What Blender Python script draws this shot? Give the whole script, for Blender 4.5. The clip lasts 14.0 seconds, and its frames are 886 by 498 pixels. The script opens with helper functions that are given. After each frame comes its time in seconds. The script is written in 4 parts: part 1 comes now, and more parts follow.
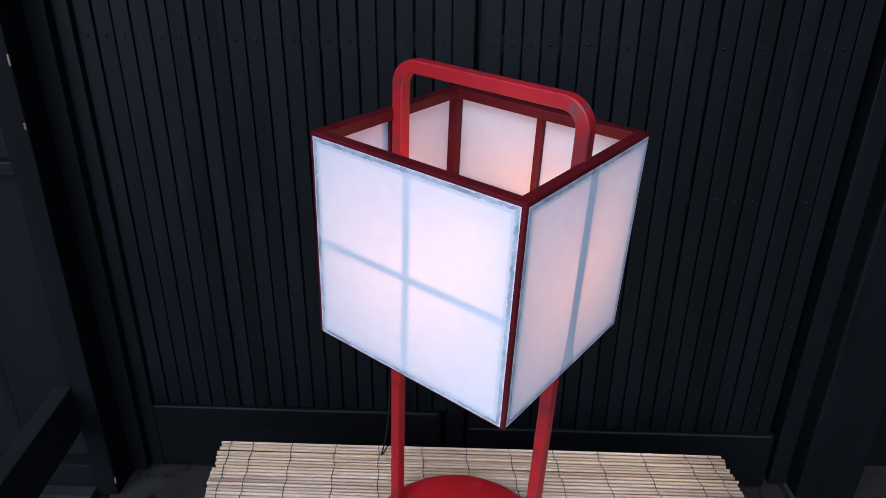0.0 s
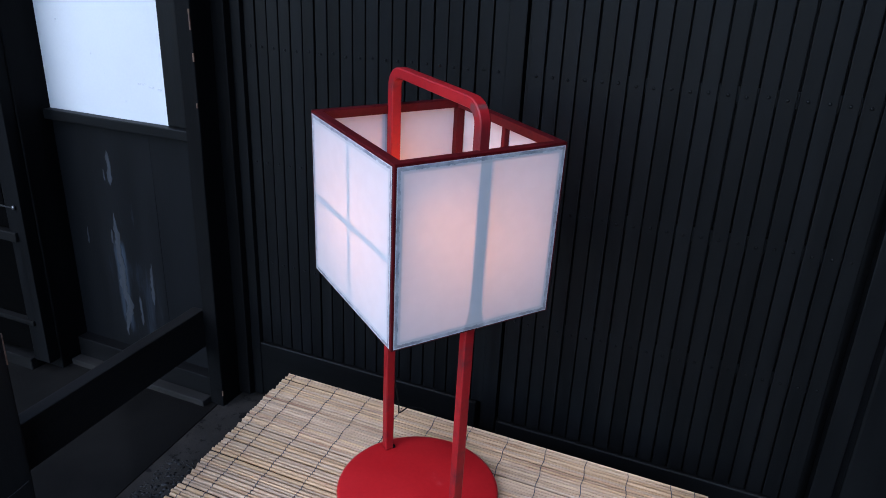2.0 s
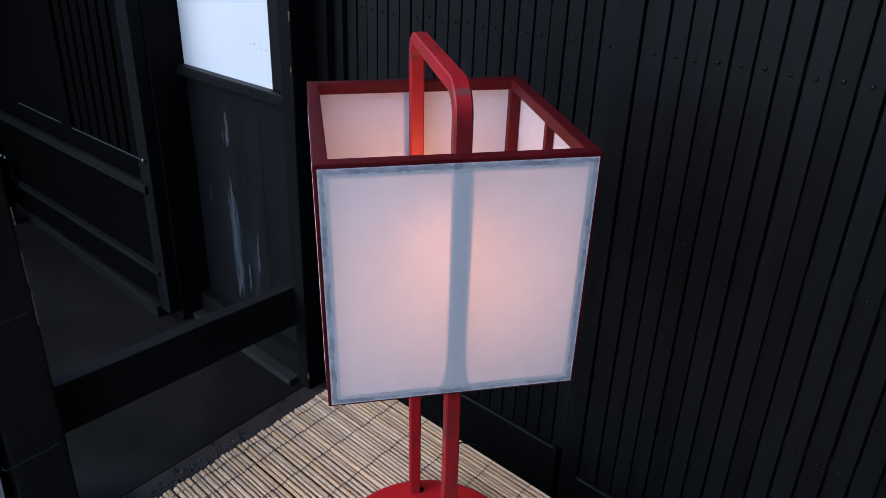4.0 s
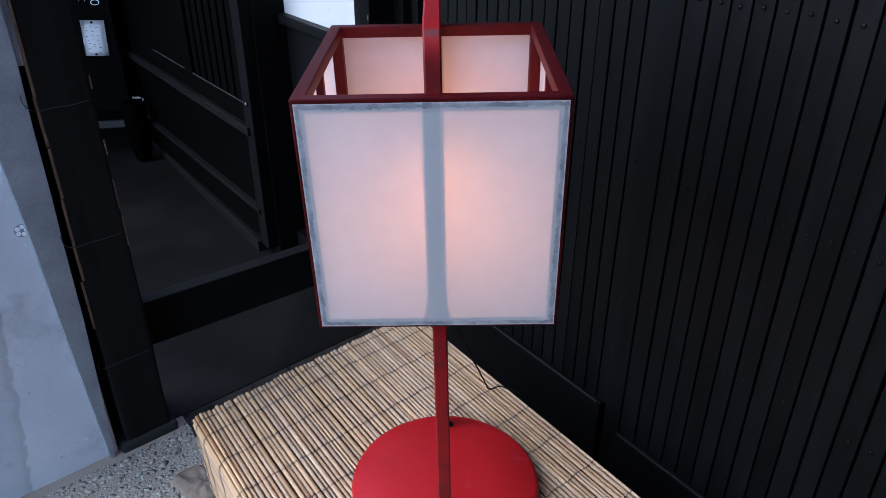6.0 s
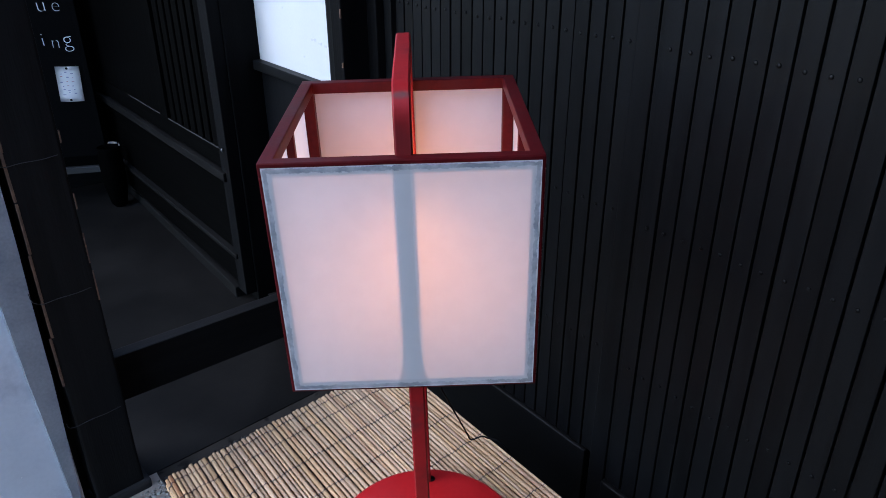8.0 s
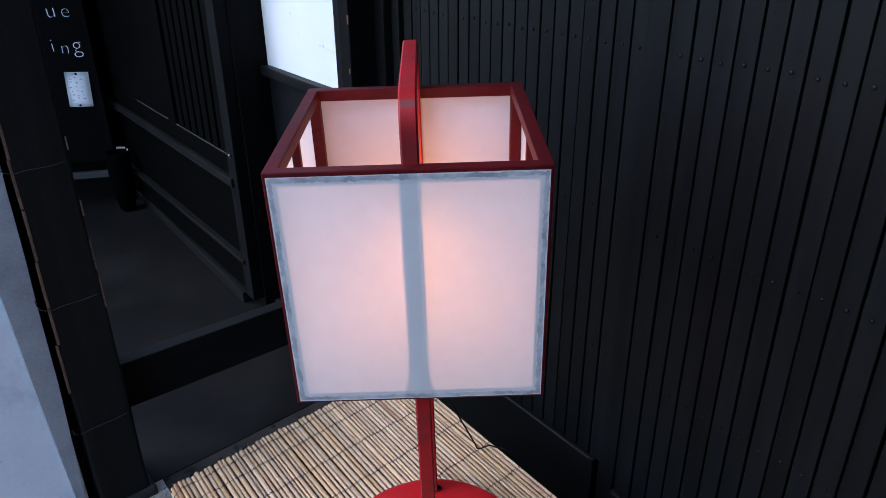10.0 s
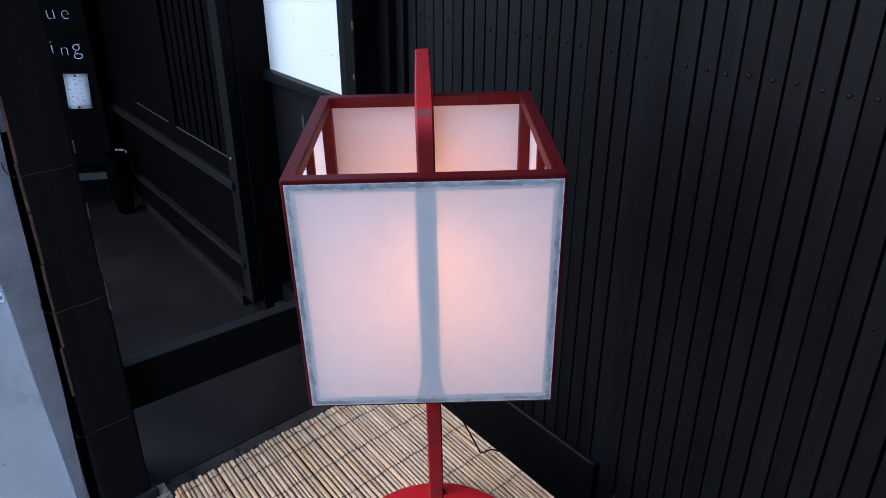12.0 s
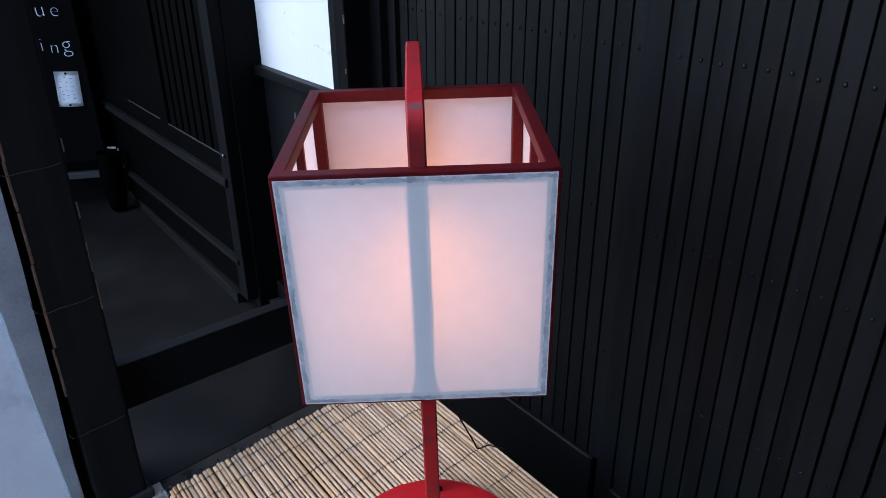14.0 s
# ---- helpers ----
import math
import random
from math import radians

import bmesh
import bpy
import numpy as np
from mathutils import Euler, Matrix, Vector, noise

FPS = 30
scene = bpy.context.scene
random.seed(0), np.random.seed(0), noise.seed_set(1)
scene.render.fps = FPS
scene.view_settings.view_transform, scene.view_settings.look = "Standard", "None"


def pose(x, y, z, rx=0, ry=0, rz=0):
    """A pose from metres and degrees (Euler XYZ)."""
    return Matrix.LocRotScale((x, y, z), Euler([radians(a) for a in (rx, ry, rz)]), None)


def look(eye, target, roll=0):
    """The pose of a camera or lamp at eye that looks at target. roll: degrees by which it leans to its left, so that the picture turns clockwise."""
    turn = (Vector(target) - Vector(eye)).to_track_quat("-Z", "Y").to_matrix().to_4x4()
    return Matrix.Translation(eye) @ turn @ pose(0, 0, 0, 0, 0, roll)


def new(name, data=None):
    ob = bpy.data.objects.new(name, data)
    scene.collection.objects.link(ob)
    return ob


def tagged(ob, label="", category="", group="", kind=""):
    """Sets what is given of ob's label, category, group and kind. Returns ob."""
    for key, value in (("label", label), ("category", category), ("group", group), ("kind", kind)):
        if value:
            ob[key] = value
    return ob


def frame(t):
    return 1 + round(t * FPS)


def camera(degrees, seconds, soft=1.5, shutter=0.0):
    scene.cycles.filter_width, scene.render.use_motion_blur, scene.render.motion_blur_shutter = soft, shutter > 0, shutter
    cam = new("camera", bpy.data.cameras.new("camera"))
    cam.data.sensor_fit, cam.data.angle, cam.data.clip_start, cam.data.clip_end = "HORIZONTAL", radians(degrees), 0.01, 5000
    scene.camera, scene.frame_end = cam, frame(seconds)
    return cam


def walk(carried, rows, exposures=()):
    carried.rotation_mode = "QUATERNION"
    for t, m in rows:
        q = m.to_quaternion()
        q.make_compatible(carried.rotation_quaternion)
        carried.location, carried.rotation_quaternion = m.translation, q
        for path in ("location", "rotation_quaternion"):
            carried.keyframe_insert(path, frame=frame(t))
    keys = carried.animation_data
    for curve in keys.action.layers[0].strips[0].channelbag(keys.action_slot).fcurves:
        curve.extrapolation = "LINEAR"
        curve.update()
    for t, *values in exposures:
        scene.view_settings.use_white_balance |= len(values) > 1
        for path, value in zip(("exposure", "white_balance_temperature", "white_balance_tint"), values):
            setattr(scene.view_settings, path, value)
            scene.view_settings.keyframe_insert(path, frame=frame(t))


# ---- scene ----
cam = camera(64.3, 14.0, soft=0.75)
PATH = [
    (0, (-0.029, -1.024, 1.518), (-0.08, 0.776, 0.648), 0.6),
    (0.5, (0.153, -1.164, 1.544), (-0.135, 0.65, 0.752), 1.1),
    (1, (0.329, -1.186, 1.544), (-0.137, 0.608, 0.791), 2.1),
    (1.5, (0.502, -1.204, 1.51), (-0.255, 0.493, 0.771), 2.8),
    (2, (0.537, -1.22, 1.499), (-0.18, 0.493, 0.758), 2.5),
    (2.2, (0.544, -1.22, 1.498), (-0.167, 0.493, 0.748), 2.0),
    (4.3, (0.675, -0.657, 1.455), (-0.614, 0.603, 0.588), 1.9),
    (4.5, (0.676, -0.635, 1.453), (-0.645, 0.574, 0.561), 1.6),
    (5, (0.762, -0.604, 1.447), (-0.631, 0.481, 0.506), 0.7),
    (5.5, (0.829, -0.598, 1.456), (-0.587, 0.435, 0.493), 0.2),
    (6, (0.842, -0.598, 1.458), (-0.588, 0.428, 0.508), 0.1),
    (6.5, (0.835, -0.59, 1.457), (-0.581, 0.455, 0.507), 0.4),
    (7, (0.832, -0.571, 1.473), (-0.582, 0.498, 0.548), -0.3),
    (7.5, (0.828, -0.564, 1.483), (-0.6, 0.525, 0.601), -0.3),
    (8, (0.822, -0.569, 1.482), (-0.613, 0.522, 0.615), -0.3),
    (10.5, (0.81, -0.558, 1.486), (-0.643, 0.517, 0.63), -0.5),
    (11, (0.808, -0.568, 1.489), (-0.641, 0.512, 0.633), -0.4),
    (11.5, (0.805, -0.579, 1.491), (-0.64, 0.509, 0.639), -0.1),
    (12, (0.803, -0.586, 1.494), (-0.641, 0.508, 0.645), 0.1),
    (12.5, (0.797, -0.588, 1.493), (-0.647, 0.507, 0.648), 0.1),
    (13, (0.799, -0.579, 1.493), (-0.65, 0.511, 0.649), -0.1),
    (13.5, (0.799, -0.575, 1.49), (-0.646, 0.515, 0.639), -0.3),
    (14, (0.796, -0.575, 1.489), (-0.636, 0.523, 0.627), -0.4),
]
walk(cam, [(t, look(eye, target, roll)) for t, eye, target, roll in PATH],
     exposures=[(0.0, 1.90, 5620, 10), (0.8, 1.74, 5620, 10), (2.2, 1.82, 5640, 10), (4.3, 1.84, 5880, 11), (6.5, 1.98, 5900, 11), (8.2, 2.02, 5900, 11), (11.0, 2.14, 5830, 10), (14.0, 2.14, 5820, 10)])


# ---- world, sun and exposure ----
world = bpy.data.worlds.new("world")
scene.world = world
world.use_nodes = True
wn, wl = world.node_tree.nodes, world.node_tree.links
sky = wn.new("ShaderNodeTexSky")
sky.sky_type = "NISHITA"
sky.sun_disc = False
sky.sun_elevation, sky.sun_rotation = radians(50), radians(204)
sky.air_density, sky.dust_density, sky.ozone_density = 1.0, 0.6, 1.5
wl.new(sky.outputs[0], wn["Background"].inputs[0])
wn["Background"].inputs[1].default_value = 0.15
sun_data = bpy.data.lights.new("sun", "SUN")
sun_data.energy, sun_data.angle, sun_data.color = 0.6, radians(70), (1.0, 0.97, 0.94)
sun = new("sun", sun_data)
sun.matrix_world = look((-2.5, -5.5, 6.5), (0, 0, 0.6))


# ---- materials ----
def material(name, base=(0.5, 0.5, 0.5), rough=0.6, second=None, scale=12.0, stretch=(1, 1, 1), bump=0.15, fine=160.0,
             metal=0.0, spec=0.5, vary=0.0, blotch=None, blotch_scale=3.0, blotch_edge=(0.5, 0.65), islands=False, bump_far=0.002):
    """Two scales of noise between two colours, a bump, and an optional third colour in blotches."""
    m = bpy.data.materials.new(name)
    m.use_nodes = True
    n, l = m.node_tree.nodes, m.node_tree.links
    bsdf = n["Principled BSDF"]
    bsdf.inputs["Roughness"].default_value = rough
    bsdf.inputs["Metallic"].default_value = metal
    bsdf.inputs["Specular IOR Level"].default_value = spec
    second = second or tuple(c * 0.65 for c in base)
    co = n.new("ShaderNodeTexCoord")
    mp = n.new("ShaderNodeMapping")
    mp.inputs["Scale"].default_value = stretch
    l.new(co.outputs["Object"], mp.inputs["Vector"])
    if vary and not islands:
        offs = n.new("ShaderNodeVectorMath")
        offs.operation = "SCALE"
        offs.inputs[0].default_value = (31.0, 17.0, 23.0)
        l.new(n.new("ShaderNodeObjectInfo").outputs["Random"], offs.inputs["Scale"])
        l.new(offs.outputs[0], mp.inputs["Location"])
    big = n.new("ShaderNodeTexNoise")
    big.inputs["Scale"].default_value, big.inputs["Detail"].default_value = scale, 6
    small = n.new("ShaderNodeTexNoise")
    small.inputs["Scale"].default_value, small.inputs["Detail"].default_value = fine, 4
    add = n.new("ShaderNodeMath")
    add.operation = "MULTIPLY_ADD"
    add.inputs[1].default_value = 0.4
    l.new(small.outputs["Fac"], add.inputs[0])
    l.new(big.outputs["Fac"], add.inputs[2])
    ramp = n.new("ShaderNodeMapRange")
    ramp.inputs["From Min"].default_value, ramp.inputs["From Max"].default_value = 0.45, 0.95
    l.new(add.outputs[0], ramp.inputs["Value"])
    mix = n.new("ShaderNodeMix")
    mix.data_type = "RGBA"
    mix.inputs["A"].default_value, mix.inputs["B"].default_value = (*second, 1), (*base, 1)
    l.new(ramp.outputs[0], mix.inputs["Factor"])
    colour = mix.outputs["Result"]
    for node in (big, small):
        l.new(mp.outputs[0], node.inputs["Vector"])
    if blotch:
        bl = n.new("ShaderNodeTexNoise")
        bl.inputs["Scale"].default_value, bl.inputs["Detail"].default_value, bl.inputs["Roughness"].default_value = blotch_scale, 8, 0.65
        l.new(mp.outputs[0], bl.inputs["Vector"])
        br = n.new("ShaderNodeMapRange")
        br.inputs["From Min"].default_value, br.inputs["From Max"].default_value = blotch_edge
        l.new(bl.outputs["Fac"], br.inputs["Value"])
        bm_ = n.new("ShaderNodeMix")
        bm_.data_type = "RGBA"
        bm_.inputs["B"].default_value = (*blotch, 1)
        l.new(colour, bm_.inputs["A"])
        l.new(br.outputs[0], bm_.inputs["Factor"])
        colour = bm_.outputs["Result"]
    if vary:
        if islands:
            rnd = n.new("ShaderNodeNewGeometry").outputs["Random Per Island"]
        else:
            rnd = n.new("ShaderNodeObjectInfo").outputs["Random"]
        vr = n.new("ShaderNodeMapRange")
        vr.inputs["To Min"].default_value, vr.inputs["To Max"].default_value = 1 - vary, 1 + vary
        l.new(rnd, vr.inputs["Value"])
        hs = n.new("ShaderNodeHueSaturation")
        l.new(vr.outputs[0], hs.inputs["Value"])
        l.new(colour, hs.inputs["Color"])
        wob = n.new("ShaderNodeMath")
        wob.operation = "MULTIPLY_ADD"
        wob.inputs[1].default_value, wob.inputs[2].default_value = 37.7, 0.0
        fr = n.new("ShaderNodeMath")
        fr.operation = "FRACT"
        l.new(rnd, wob.inputs[0])
        l.new(wob.outputs[0], fr.inputs[0])
        sr = n.new("ShaderNodeMapRange")
        sr.inputs["To Min"].default_value, sr.inputs["To Max"].default_value = 1 - 0.7 * vary, 1 + 0.4 * vary
        l.new(fr.outputs[0], sr.inputs["Value"])
        l.new(sr.outputs[0], hs.inputs["Saturation"])
        colour = hs.outputs["Color"]
    l.new(colour, bsdf.inputs["Base Color"])
    bp = n.new("ShaderNodeBump")
    bp.inputs["Strength"].default_value, bp.inputs["Distance"].default_value = bump, bump_far
    l.new(add.outputs[0], bp.inputs["Height"])
    l.new(bp.outputs[0], bsdf.inputs["Normal"])
    rr = n.new("ShaderNodeMapRange")
    rr.inputs["To Min"].default_value, rr.inputs["To Max"].default_value = max(rough - 0.1, 0.02), min(rough + 0.12, 1)
    l.new(big.outputs["Fac"], rr.inputs["Value"])
    l.new(rr.outputs[0], bsdf.inputs["Roughness"])
    return m


UP = (6, 6, 0.5)        # upright grain
ALONG_Y = (6, 0.5, 6)
ALONG_X = (0.5, 6, 6)
BLACK = dict(base=(0.0050, 0.0054, 0.0059), second=(0.0028, 0.0030, 0.0033), rough=0.46, scale=7, fine=70, bump=0.30, spec=0.10)
black_board = material("black_board_wood", stretch=UP, vary=0.26, **BLACK)
black_up = material("black_wood_upright", stretch=UP, **BLACK)
black_y = material("black_wood_along", stretch=ALONG_Y, **BLACK)
black_x = material("black_wood_across", stretch=ALONG_X, **BLACK)
worn_black = material("worn_black_wood", base=(0.0060, 0.0064, 0.0074), second=(0.0029, 0.0032, 0.0036), rough=0.5, spec=0.08, stretch=(3.0, 3.0, 0.35),
                      scale=4, fine=60, bump=0.3, blotch=(0.03, 0.035, 0.045), blotch_scale=2.6, blotch_edge=(0.635, 0.70))
post_black = material("old_post_wood", base=(0.0135, 0.0130, 0.0126), second=(0.0070, 0.0068, 0.0066), rough=0.6, spec=0.07, stretch=(5, 5, 0.3),
                      scale=6, fine=60, bump=0.5, blotch=(0.15, 0.085, 0.045), blotch_scale=5, blotch_edge=(0.74, 0.80))
# A darker post wood, for the corner post and the inner post.
corner_black = material("black_post_wood", base=(0.0048, 0.0048, 0.0050), second=(0.0022, 0.0022, 0.0023), rough=0.6, spec=0.05, stretch=(5, 5, 0.3),
                        scale=6, fine=60, bump=0.5, blotch=(0.12, 0.07, 0.04), blotch_scale=5, blotch_edge=(0.76, 0.82))
bare_wood = material("bare_brown_wood", base=(0.20, 0.105, 0.058), second=(0.045, 0.028, 0.020), rough=0.8, scale=16, fine=120, bump=0.3)
dark_stone = material("dark_stone", base=(0.022, 0.0215, 0.021), second=(0.011, 0.011, 0.011), rough=0.8, scale=14, fine=140, bump=0.4)
chip_highlight = material("chip_highlight_wood", base=(0.0062, 0.0061, 0.0060), second=(0.0018, 0.0030, 0.0029), rough=0.8, stretch=ALONG_X, scale=12, fine=90, bump=0.3)
wire_grey = material("dull_wire", base=(0.035, 0.035, 0.036), rough=0.6, scale=30, bump=0.05)
rubbed_x = material("rubbed_dark_wood", base=(0.0090, 0.0088, 0.0085), second=(0.0028, 0.0028, 0.0027), rough=0.6, stretch=ALONG_X, scale=6, fine=70, bump=0.3, spec=0.06)
rubbed_y = material("rubbed_dark_wood_along", base=(0.0115, 0.0108, 0.0102), second=(0.005, 0.0047, 0.0045), rough=0.55, stretch=ALONG_Y, scale=6, fine=70, bump=0.3, spec=0.12)
rubbed_up = material("rubbed_dark_wood_upright", base=(0.0052, 0.0054, 0.0058), second=(0.0024, 0.0025, 0.0027), rough=0.55, stretch=UP, scale=6, fine=70, bump=0.3, spec=0.05)
flaked = material("flaked_bare_wood", base=(0.017, 0.0225, 0.031), second=(0.004, 0.005, 0.0065), rough=0.8, stretch=(9, 9, 1.3), scale=9, fine=45, bump=0.3)
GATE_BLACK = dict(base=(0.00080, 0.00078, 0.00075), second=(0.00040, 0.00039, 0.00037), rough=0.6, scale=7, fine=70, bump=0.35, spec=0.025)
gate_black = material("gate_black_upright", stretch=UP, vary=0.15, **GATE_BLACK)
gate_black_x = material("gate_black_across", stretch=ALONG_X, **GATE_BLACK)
scuff_grey = material("scuff_grey", base=(0.58, 0.58, 0.59), second=(0.42, 0.42, 0.43), rough=0.9, scale=200, fine=500, bump=0.0)
rubbed_light = material("rubbed_grey_wood", base=(0.0065, 0.0065, 0.0068), second=(0.0022, 0.0022, 0.0023), rough=0.6, stretch=ALONG_X, scale=6, fine=70, bump=0.3, spec=0.06)
curb_stone = material("worn_curb_stone", base=(0.022, 0.0205, 0.019), second=(0.008, 0.0076, 0.0072), rough=0.8, spec=0.1, stretch=ALONG_X, scale=6, fine=120, bump=0.4)
iron = material("black_iron", base=(0.0050, 0.0052, 0.0056), rough=0.42, spec=0.14, scale=40, bump=0.2)
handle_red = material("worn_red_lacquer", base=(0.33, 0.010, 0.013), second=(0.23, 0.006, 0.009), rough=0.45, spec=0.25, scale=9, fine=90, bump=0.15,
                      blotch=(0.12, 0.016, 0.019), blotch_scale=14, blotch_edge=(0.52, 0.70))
base_red = material("scuffed_red_lacquer", base=(0.52, 0.013, 0.016), second=(0.42, 0.008, 0.011), rough=0.40, spec=0.35, scale=7, fine=110, bump=0.12,
                    blotch=(0.57, 0.05, 0.055), blotch_scale=17, blotch_edge=(0.62, 0.80))
dark_red = material("dark_red_stain", base=(0.088, 0.0042, 0.0058), second=(0.036, 0.0015, 0.0026), rough=0.48, spec=0.14, scale=14, fine=120, bump=0.2,
                    blotch=(0.06, 0.006, 0.008), blotch_scale=16, blotch_edge=(0.52, 0.70))
plaster = material("white_plaster", base=(0.555, 0.56, 0.56), second=(0.50, 0.505, 0.51), rough=0.85, scale=3, fine=120, bump=0.15,
                   blotch=(0.50, 0.50, 0.50), blotch_scale=9, blotch_edge=(0.72, 0.82))
old_plaster = material("weathered_plaster", base=(0.70, 0.735, 0.785), second=(0.59, 0.625, 0.675), rough=0.75, scale=5, fine=90, bump=0.2,
                       blotch=(0.50, 0.535, 0.585), blotch_scale=3.2, blotch_edge=(0.56, 0.64))
damp_plaster = material("damp_plaster", base=(0.37, 0.40, 0.45), second=(0.28, 0.31, 0.35), rough=0.7, scale=9, fine=90, bump=0.2)
mortar = material("grey_mortar", base=(0.33, 0.345, 0.37), second=(0.19, 0.20, 0.22), rough=0.8, scale=10, fine=150, bump=0.3)
bamboo = material("split_bamboo", base=(0.64, 0.435, 0.255), second=(0.42, 0.268, 0.152), rough=0.5, spec=0.3, stretch=(1, 8, 8), scale=5, fine=40,
                  bump=0.25, vary=0.19, blotch=(0.33, 0.165, 0.092), blotch_scale=3.0, blotch_edge=(0.52, 0.70))
string = material("dark_twine", base=(0.10, 0.09, 0.10), second=(0.05, 0.045, 0.05), rough=0.9, scale=60, bump=0.4)
rubber = material("black_cable", base=(0.006, 0.006, 0.0065), spec=0.15, rough=0.6, scale=30, bump=0.05)
concrete = material("washed_concrete", base=(0.40, 0.335, 0.265), second=(0.25, 0.208, 0.165), rough=0.9, scale=8, fine=180, bump=0.6,
                    blotch=(0.29, 0.255, 0.215), blotch_scale=5, blotch_edge=(0.5, 0.7))
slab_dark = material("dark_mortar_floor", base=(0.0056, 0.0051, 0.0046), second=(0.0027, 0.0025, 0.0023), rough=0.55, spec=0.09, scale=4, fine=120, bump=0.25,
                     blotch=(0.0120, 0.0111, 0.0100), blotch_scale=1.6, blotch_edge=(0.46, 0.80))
pebble = material("river_pebble", base=(0.30, 0.315, 0.285), second=(0.33, 0.28, 0.22), rough=0.8, spec=0.25, scale=50, fine=250, bump=0.2,
                  vary=0.22, islands=True)
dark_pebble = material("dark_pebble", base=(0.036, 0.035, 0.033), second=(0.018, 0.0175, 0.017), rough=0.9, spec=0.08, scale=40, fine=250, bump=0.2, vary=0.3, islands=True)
stone = material("pale_stone", base=(0.31, 0.235, 0.165), second=(0.15, 0.115, 0.085), rough=0.85, scale=22, fine=140, bump=0.8, bump_far=0.004)
# Concrete with the shade near the house put into its colour.
shaded_concrete = material("concrete_in_shade", base=(0.032, 0.028, 0.024), second=(0.016, 0.014, 0.012), rough=0.9, spec=0.1, scale=9, fine=180, bump=0.6, blotch=(0.005, 0.0046, 0.0042), blotch_scale=22, blotch_edge=(0.56, 0.64))
asphalt = material("street_asphalt", base=(0.06, 0.06, 0.06), second=(0.04, 0.04, 0.04), rough=0.9, scale=30, fine=260, bump=0.5)
tag_white = material("white_card", base=(0.95, 0.95, 0.95), second=(0.90, 0.90, 0.92), rough=0.6, scale=20, bump=0.05)
tag_ink = material("faded_ink", base=(0.30, 0.33, 0.50), rough=0.7, scale=20, bump=0.0)
tag_pink = material("faded_red_ink", base=(0.55, 0.30, 0.33), rough=0.7, scale=20, bump=0.0)
chalk = material("white_chalk", base=(0.62, 0.63, 0.64), second=(0.42, 0.43, 0.44), rough=0.95, scale=90, bump=0.1)
board_black = material("blackboard", base=(0.0017, 0.0017, 0.0018), second=(0.001, 0.001, 0.0011), rough=0.8, spec=0.03, scale=5, bump=0.1)
glaze = material("dark_glazed_ware", base=(0.0006, 0.0006, 0.0006), spec=0.01, rough=0.7, scale=9, bump=0.02)
bright_metal = material("bright_metal", base=(0.15, 0.15, 0.15), rough=0.3, metal=0.8, scale=20, bump=0.02)
pale_rim_arc = material("pale_rim_arc", base=(0.20, 0.19, 0.18), second=(0.03, 0.03, 0.03), rough=0.7, scale=30, bump=0.3)
grey_paint = material("grey_painted_steel", base=(0.030, 0.030, 0.0305), spec=0.2, rough=0.5, scale=9, bump=0.05)


def streak(m, x0, half, z0, z1, colour, edge=(0.44, 0.60)):
    """Mixes a colour in ragged upright runs round the line x = x0, between two heights: bare wood on the boarding."""
    n, l = m.node_tree.nodes, m.node_tree.links
    bsdf = n["Principled BSDF"]
    before = bsdf.inputs["Base Color"].links[0].from_socket
    co = n.new("ShaderNodeTexCoord")
    mp = n.new("ShaderNodeMapping")
    mp.inputs["Scale"].default_value = (26, 26, 2.6)
    l.new(co.outputs["Object"], mp.inputs["Vector"])
    tex = n.new("ShaderNodeTexNoise")
    tex.inputs["Scale"].default_value, tex.inputs["Detail"].default_value, tex.inputs["Roughness"].default_value = 1.0, 7, 0.62
    l.new(mp.outputs[0], tex.inputs["Vector"])
    sep = n.new("ShaderNodeSeparateXYZ")
    l.new(co.outputs["Object"], sep.inputs[0])
    value = None
    for out, mid, reach in ((sep.outputs[0], x0, half), (sep.outputs[2], (z0 + z1) / 2, (z1 - z0) / 2)):
        sub, ab, mr = n.new("ShaderNodeMath"), n.new("ShaderNodeMath"), n.new("ShaderNodeMapRange")
        sub.operation, ab.operation, mr.interpolation_type = "SUBTRACT", "ABSOLUTE", "SMOOTHSTEP"
        sub.inputs[1].default_value = mid
        l.new(out, sub.inputs[0])
        l.new(sub.outputs[0], ab.inputs[0])
        l.new(ab.outputs[0], mr.inputs["Value"])
        mr.inputs["From Min"].default_value, mr.inputs["From Max"].default_value = reach * 0.35, reach
        mr.inputs["To Min"].default_value, mr.inputs["To Max"].default_value = 1.0, 0.0
        mul = n.new("ShaderNodeMath")
        mul.operation = "MULTIPLY"
        l.new(mr.outputs[0], mul.inputs[0])
        l.new(value or tex.outputs["Fac"], mul.inputs[1])
        value = mul.outputs[0]
    fac = n.new("ShaderNodeMapRange")
    fac.inputs["From Min"].default_value, fac.inputs["From Max"].default_value = edge
    l.new(value, fac.inputs["Value"])
    mix = n.new("ShaderNodeMix")
    mix.data_type = "RGBA"
    mix.inputs["B"].default_value = (*colour, 1)
    l.new(before, mix.inputs["A"])
    l.new(fac.outputs[0], mix.inputs["Factor"])
    l.new(mix.outputs["Result"], bsdf.inputs["Base Color"])


